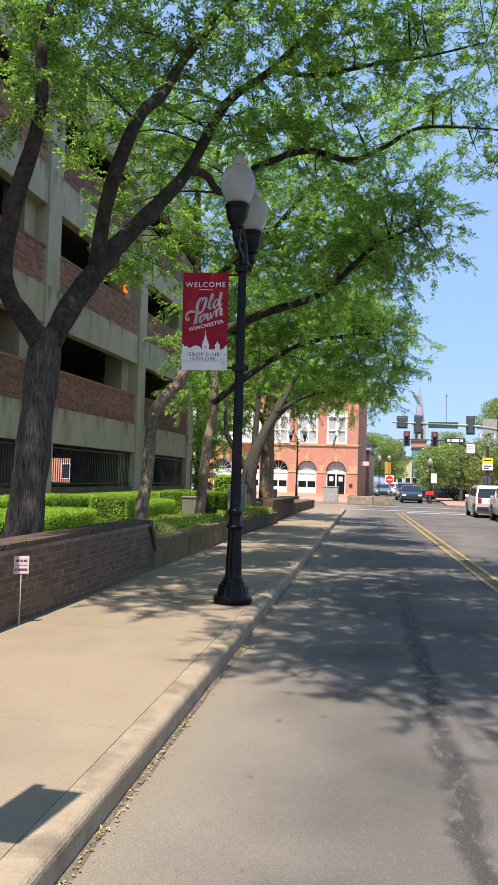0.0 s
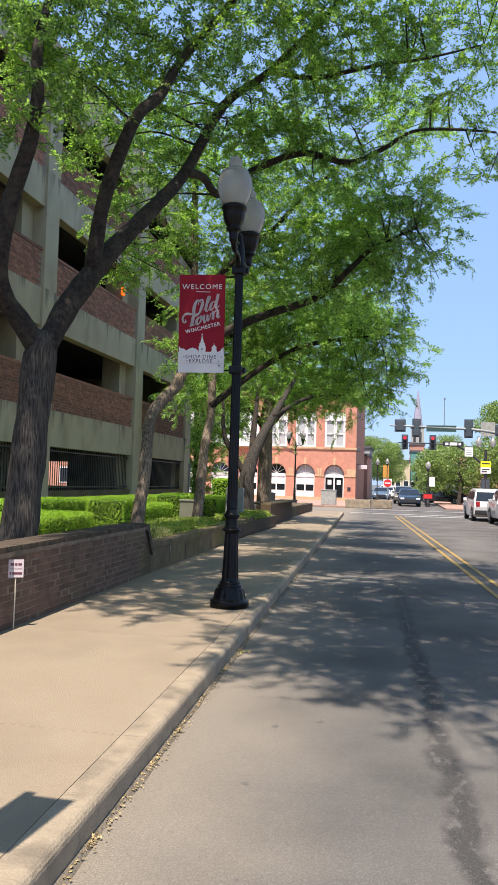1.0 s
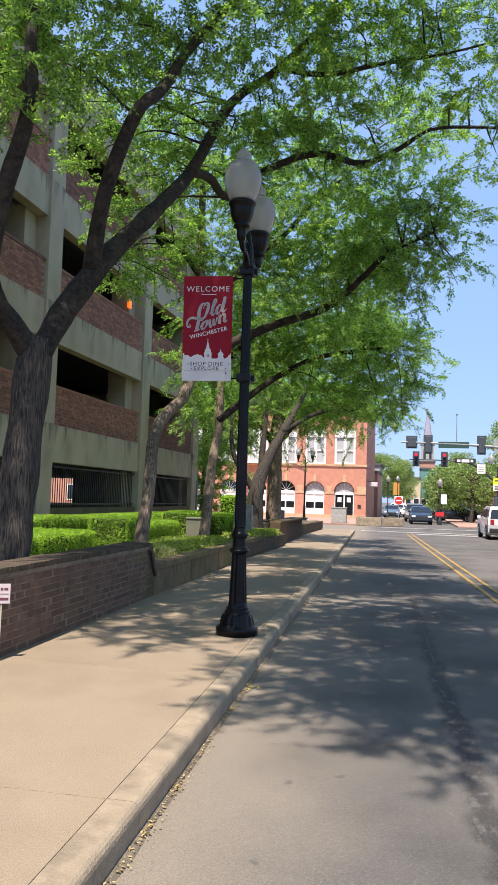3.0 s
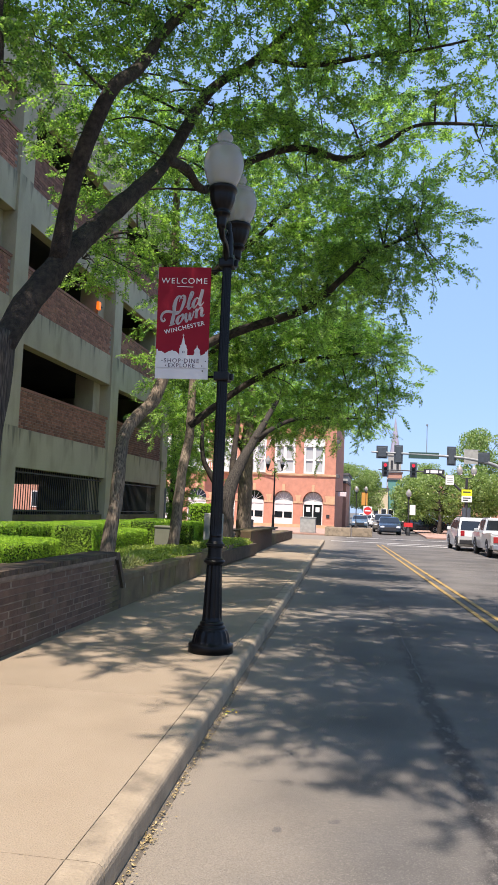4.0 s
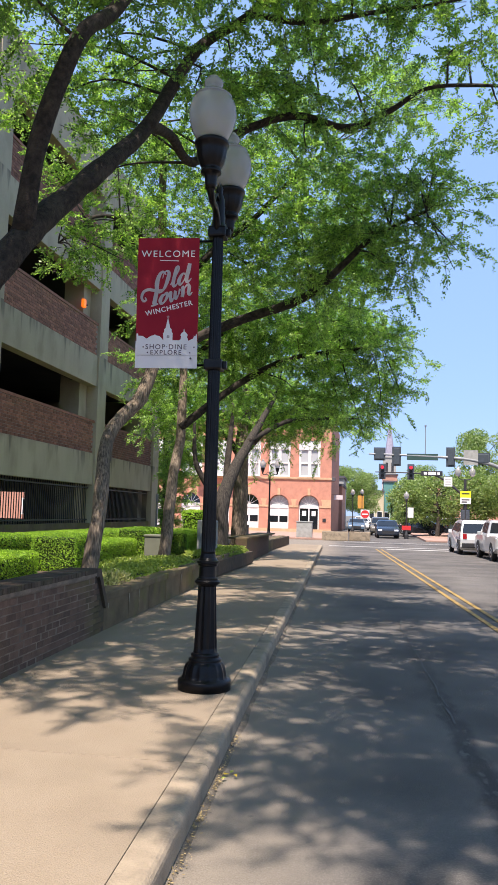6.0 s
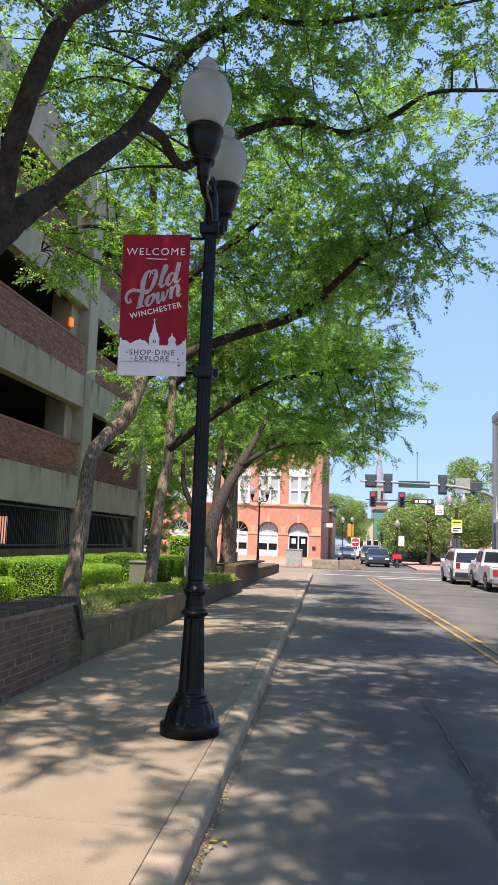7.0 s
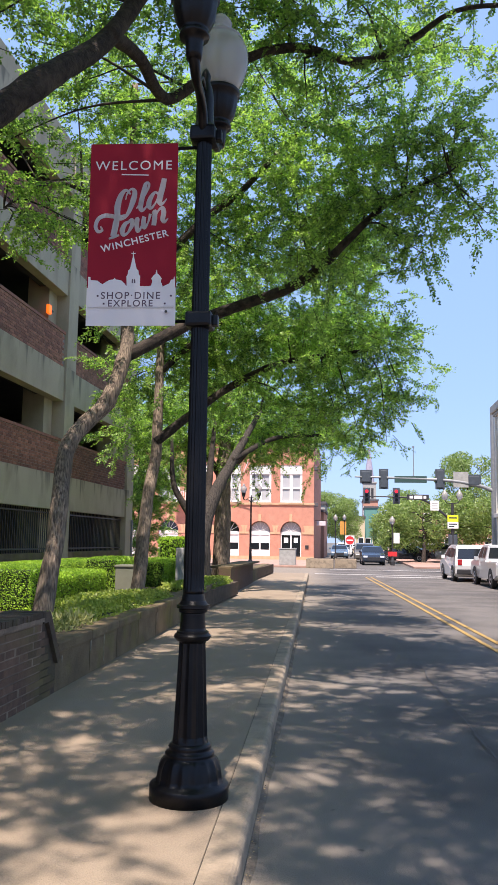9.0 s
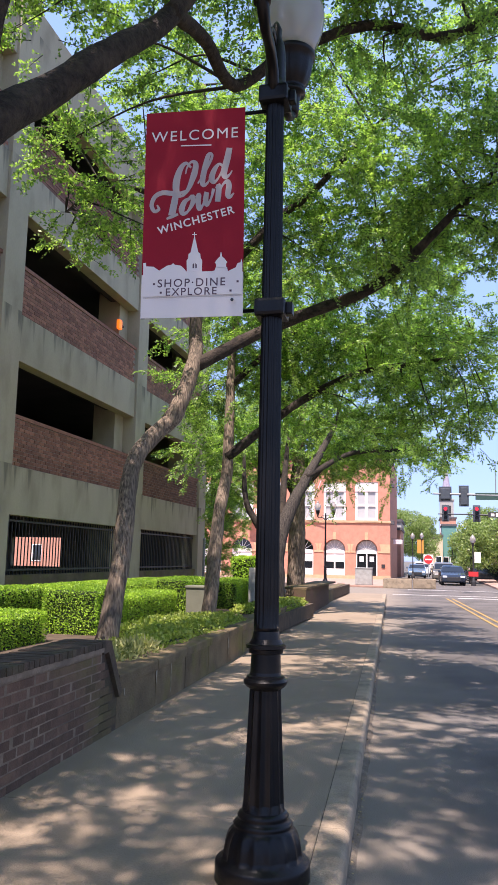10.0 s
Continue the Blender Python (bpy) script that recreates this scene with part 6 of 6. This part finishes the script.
for x, y, tn, o, g, pt, lb in ((-1.9, 90, 181, SEDAN, SEDAN_GLASS, CAR_BLUE, "blue parked car along the far street"), (-1.5, 100, 181, SUV, SUV_GLASS, CAR_WHITE, "white parked car along the far street"), (-1.3, 111, 1, SUV, SUV_GLASS, CAR_SILVER, "silver parked car along the far street"),
                               (4.2, 76, 70, SEDAN, SEDAN_GLASS, CAR_BLACK, "black car parked under the trees"), (6.8, 78, 75, SUV, SUV_GLASS, CAR_SILVER, "silver car parked under the trees"), (9.6, 80, 75, SEDAN, SEDAN_GLASS, CAR_BLUE, "blue-grey car parked under the trees"), (12.5, 82, 75, SUV, SUV_GLASS, CAR_WHITE, "white car parked under the trees")):
    car((x, y, 0.13 if x > 3.6 else 0.0), tn, 4.5, 1.8, o, 1.0, pt, lb, g, [(-1.40, 0.33), (1.42, 0.33)])
# Cars in the garage: black paint stands for their shaded silhouettes.
car((GX - 9.5, 15.6, 0.35), 0, 4.6, 1.76, SEDAN, 0.95, CAR_BLACK, "car parked inside the garage, coloured black as a silhouette", SEDAN_GLASS, [(-1.40, 0.32), (1.42, 0.32)])
car((GX - 9.5, 21.6, 0.35), 180, 4.6, 1.76, SEDAN, 0.95, CAR_BLACK, "car parked inside the garage, coloured black as a silhouette", SEDAN_GLASS, [(-1.40, 0.32), (1.42, 0.32)])


# ---- cream building on the other side ----
cream = thing("cream_building", (7.15, 48.0, 0.14), "cream-painted two-storey building with a shop front", "building")


def cream_build():
    zs = [0, 3.0, 4.6, 5.9, 6.9, 7.9]
    ops = [(-4.2, -3.3, 4.5, 6.0), (-4.2, -3.3, 6.5, 8.0), (-7.6, -6.7, 4.5, 6.0), (-7.6, -6.7, 6.5, 8.0)]
    bm = bmesh.new()
    cols = [-20, -7.6, -6.7, -4.2, -3.3, 0]
    for a, b in zip(cols, cols[1:]):
        if (a, b) in ((-7.6, -6.7), (-4.2, -3.3)):
            for z0, z1 in ((3.1, 4.3), (5.7, 6.5), (7.9, 8.6)):
                box(bm, 0, 0.3, a, b, z0, z1)
        else:
            box(bm, 0, 0.3, a, b, 3.1, 8.6)
    part("wall", bm, CREAM, cream)
    for a, b in ((-7.6, -6.7), (-4.2, -3.3)):
        for z0, z1 in ((4.3, 5.7), (6.5, 7.9)):
            w = part("window", boxes((0.1, 0.18, a, a + 0.08, z0, z1), (0.1, 0.18, b - 0.08, b, z0, z1), (0.1, 0.18, a, b, z1 - 0.08, z1), (0.1, 0.18, a, b, z0, z0 + 0.08), (0.1, 0.18, a, b, (z0 + z1) / 2 - 0.04, (z0 + z1) / 2 + 0.04)), DARK_METAL, cream, "dark sash window")
            part("pane", boxes((0.15, 0.16, a, b, z0, z1)), GLASS_DARK, w)
            part("sill", boxes((-0.06, 0.1, a - 0.08, b + 0.08, z0 - 0.09, z0)), CREAM, w)
    part("shop_pier", boxes((0, 0.3, -0.6, 0, 0, 3.1), (0, 0.3, -6.0, -5.0, 0, 3.1), (0, 0.3, -20, -11, 0, 3.1), (0, 0.3, -20, 0, 2.7, 3.1)), CREAM, cream)
    part("shop_window", boxes((0.15, 0.17, -5.0, -0.6, 0.6, 2.7), (0.15, 0.17, -11, -6.0, 0.6, 2.7)), GLASS_DARK, cream, "dark shop window")
    part("stall_riser", boxes((0.05, 0.3, -11, -0.6, 0, 0.6)), SALMON, cream)
    part("canopy", boxes((-0.25, 0.0, -20, 0.1, 3.0, 3.2), bevel=0.02), CREAM, cream)
    part("cornice", boxes((-0.3, 0.3, -20, 0.2, 8.6, 9.0), (-0.18, 0.3, -20, 0.1, 8.45, 8.6), bevel=0.03), GREY_STONE, cream, "grey metal cornice")
    bm = bmesh.new()
    tube(bm, [(-0.08, -0.15, 0.1), (-0.08, -0.15, 8.4)], [0.06, 0.06], 8, sm=False)
    part("downpipe", bm, CREAM, cream)
    part("end_wall", boxes((0.3, 10, -0.3, 0, 0, 8.6)), CREAM, cream)
    part("back_wall", boxes((9.7, 10, -20, -0.3, 0, 8.6)), CREAM, cream)
    part("near_wall", boxes((0.3, 9.7, -20, -19.7, 0, 8.6)), CREAM, cream)
    part("roof", boxes((0, 10, -20, 0, 8.9, 9.02)), ROOF_DARK, cream)
    sg = part("wall_sign", boxes((-0.03, 0, -2.2, -1.0, 3.6, 5.4)), WHITE_PAINT, cream, "painted wall sign")
    for row in ((-0.04, -0.03, -2.0, -1.2, 5.0, 5.15), (-0.04, -0.03, -2.0, -1.3, 4.6, 4.75), (-0.04, -0.03, -2.0, -1.2, 3.8, 4.0),):
        part("sign_bar", boxes(row), GREY_STONE, sg)


cream_build()


# ---- distance ----
def far_tree(x, y, h, r, seed, label="leafy street tree in the distance", leaf=LEAF_FAR, size=2.6, density=22):
    rng = random.Random(seed)
    bl = []
    for _ in range(int(9 * r)):
        a, q = rng.uniform(0, 6.28), r * math.sqrt(rng.random())
        z = rng.uniform(0.32, 1.0)
        k = math.sqrt(max(0.05, 1 - ((z - 0.55) / 0.5) ** 2))
        bl.append((x + q * k * math.cos(a), y + q * k * math.sin(a), h * z, rng.uniform(0.28, 0.42) * r ** 0.7 + 0.35))
    return tree("tree", [([(x, y, 0.0), (x + 0.1, y, h * 0.3), (x, y + 0.1, h * 0.7)], [0.2, 0.15, 0.06])], [bl], label, BARK, size, density, seed, leaf, 8, 0.04, True)


for i, (x, y, h, r) in enumerate([(2.6, 72, 4.6, 1.7), (5.4, 73, 5.4, 2.2), (8.2, 74, 5.8, 2.4), (11.6, 73, 6.5, 2.8), (10.8, 84, 10.0, 3.4), (4.6, 88, 5.6, 2.6), (15, 76, 8.0, 3.0), (-4.6, 120, 8.6, 4.2), (-1.6, 128, 8.0, 3.4), (7.5, 125, 9.0, 4.0), (3.6, 105, 4.6, 2.2)]):
    far_tree(x, y, h, r, 70 + i)
far_tree(-13.5, 41.5, 9.0, 2.6, 91, "green tree behind the garage corner", LEAF, 2.0, 30)

church = thing("church_steeple", (3.84, 200.0, 0.0), "grey slate church spire far down the street", "church")
part("tower", boxes((-1.6, 1.6, -1.6, 1.6, 0, 16.6), (-1.8, 1.8, -1.8, 1.8, 16.2, 16.6), bevel=0.05), GREY_STONE, church)
bm = bmesh.new()
bmesh.ops.create_cone(bm, cap_ends=True, segments=8, radius1=1.3, radius2=0.06, depth=9.3, matrix=Matrix.Translation((0, 0, 21.25)))
part("spire", bm, HAZED_SLATE, church)
for s in (-1, 1):
    part("belfry_window", boxes((s * 0.7 - 0.3, s * 0.7 + 0.3, -1.65, -1.6, 12.5, 15.0)), DARK_METAL, church)


def row_house(x0, x1, y, h, wall, label, rows, cols, depth=10, roof=ROOF_DARK):
    b = thing("far_building", ((x0 + x1) / 2, y, 0.0), label, "building", "distant buildings")
    w = (x1 - x0) / 2
    part("wall", boxes((-w, w, 0, depth, 0, h)), wall, b)
    part("roof", boxes((-w - 0.15, w + 0.15, -0.2, depth, h, h + 0.3)), roof, b)
    for r in range(rows):
        for c in range(cols):
            cx = -w + (c + 0.5) * 2 * w / cols
            z0 = 1.0 + r * 3.1
            f = part("window", boxes((cx - 0.5, cx + 0.5, -0.05, 0.0, z0, z0 + 1.6)), WHITE_PAINT, b)
            part("pane", boxes((cx - 0.4, cx + 0.4, -0.06, -0.05, z0 + 0.1, z0 + 1.5)), GLASS_DARK, f)
    return b


row_house(1.7, 4.6, 160, 9.9, SALMON, "salmon brick building down the street", 3, 3)
row_house(1.8, 4.2, 148, 8.0, TEAL, "building with a green front down the street", 1, 2)
row_house(-1.04, 1.7, 140, 5.9, SAND, "sand-coloured rendered building down the street", 1, 2)
part("chimney", boxes((-0.35, 0.25, 0, 0.7, 6.2, 7.4)), SAND, row_house(-1.6, -0.4, 141, 6.4, SAND, "narrow sand-coloured house with a tall chimney", 1, 1))
row_house(-15.0, -3.6, 92, 5.0, SALMON, "shop row beyond the red corner building", 1, 5)
row_house(-14.0, -3.9, 104, 6.5, GREY_STONE, "grey shop row beyond the red corner building", 2, 4)
row_house(8, 26, 110, 7.0, SALMON, "brick building behind the street trees", 2, 7)
row_house(-50, -27.5, 74, 9.0, SALMON, "brick building beyond the crossing", 3, 6)
row_house(14, 40, 62, 9.0, SAND, "plain building across the crossing", 3, 6)
ob_ = thing("orange_banner", (-1.55, 95.0, 2.6), "small orange banner on a lamp post", "banner")
part("cloth", boxes((-0.35, 0.35, -0.02, 0.02, 0, 1.5)), ORANGE_BANNER, ob_)
part("rod", boxes((-0.4, 0.5, -0.02, 0.02, 1.5, 1.54)), DARK_METAL, ob_)


# ---- small sign by the wall ----
ws = thing("yard_sign", (-3.38, 7.35, 0.165), "small white notice on a thin wire stake by the wall", "sign")
part("stake", boxes((-0.006, 0.006, -0.006, 0.006, 0, 0.66)), CREAM_WIRE, ws, "pale wire stake")
pl = part("plate", boxes((0.007, 0.013, -0.075, 0.075, 0.515, 0.695), bevel=0.002), SIGN_PINK, ws, "pinkish white plate")
for z, cuts in ((0.635, ((-0.055, -0.02), (-0.012, 0.012), (0.02, 0.055))), (0.545, ((-0.06, -0.045), (-0.035, 0.06)))):
    for c0, c1 in cuts:
        part("text_bar", boxes((0.013, 0.0145, c0, c1, z, z + 0.024)), SIGN_MAROON, pl)
part("rule", boxes((0.013, 0.0145, -0.06, 0.06, 0.60, 0.605)), SIGN_MAROON, pl)
ws.matrix_basis = pose(-3.38, 7.35, 0.165, 0, 0, -60)

# Unseen plate and post, added and sized for the shadow they cast.
ps = thing("street_sign", (-1.45, 2.24, 0.165), "unseen metal plate on a post, added to shade the pavement", "sign")
part("post", boxes((-0.03, 0.03, 0.0, 0.04, 0, 2.95)), STEEL, ps)
part("plate", boxes((-0.02, 0.25, -0.006, 0.0, 1.74, 2.95), bevel=0.002), STEEL, ps)

YELLOW_LEAF = mat("yellow_leaf", (0.60, 0.42, 0.03), 0.7, var=0.2)

# ---- fallen leaves in the gutter ----
rng_ = np.random.default_rng(5)
n_ = 2400
y_ = np.where(rng_.random(n_) < 0.6, rng_.uniform(2.5, 8.5, n_), rng_.uniform(2.5, 30, n_))
y_ += 0.12 * np.sin(y_ * 3.1) + 0.08 * np.sin(y_ * 7.7)
P_ = np.stack((np.array([kerb_x(v) for v in y_]) - 0.012 + np.abs(rng_.normal(size=n_)) * 0.032, y_, np.full(n_, 0.016)), 1)
d_ = unit(rng_.normal(size=(n_, 3)) * (1, 1, 0.35))
s_ = unit(np.cross(d_, (0, 0, 1.0)))
l_ = rng_.uniform(0.008, 0.026, n_)[:, None]
V_ = np.stack((P_, P_ + d_ * l_ * 0.5 + s_ * l_ * 0.3, P_ + d_ * l_, P_ + d_ * l_ * 0.5 - s_ * l_ * 0.3), 1).reshape(-1, 3)
V_[:, 2] = np.maximum(V_[:, 2], 0.016)
tagged(part("leaf_litter", quads_mesh("leaf_litter", V_, n_), mat("dry_leaf", (0.40, 0.30, 0.14), 0.9, var=0.4, island=0.5)), "dry yellow-brown leaf litter along the kerb", "leaf litter", kind="stuff")

fl = thing("fallen_leaf_sprig", (-1.13, 7.75, 0.01), "fresh yellow-green leaf sprig fallen in the gutter", "leaf")
for k, (dx, dy, a) in enumerate(((0, 0, 20), (0.05, 0.04, 80), (-0.03, 0.07, 150), (0.04, -0.06, 240), (0.08, 0.0, 300))):
    bm = bmesh.new()
    bm.faces.new([bm.verts.new(q) for q in ((0, 0, 0.004), (0.02, 0.014, 0.012), (0.055, 0, 0.006), (0.02, -0.014, 0.010))])
    part("leaf", bm, LEAF_COVER if k % 2 else YELLOW_LEAF, fl).matrix_basis = pose(dx, dy, 0.002 * k, 0, 0, a)

# ---- bricks of the planter wall ----
brick_run(wall_high, "bricks", wall_x, 4.2, WALL_END + 0.42, 0.15, 0.88, 0.213, 0.073, 0.013, 0.0035, BRICK_DARK, 300, random.Random(7), top=lambda y: 0.88 if y < WALL_END + 0.1 else 0.88 - (y - WALL_END - 0.1) * 1.5)
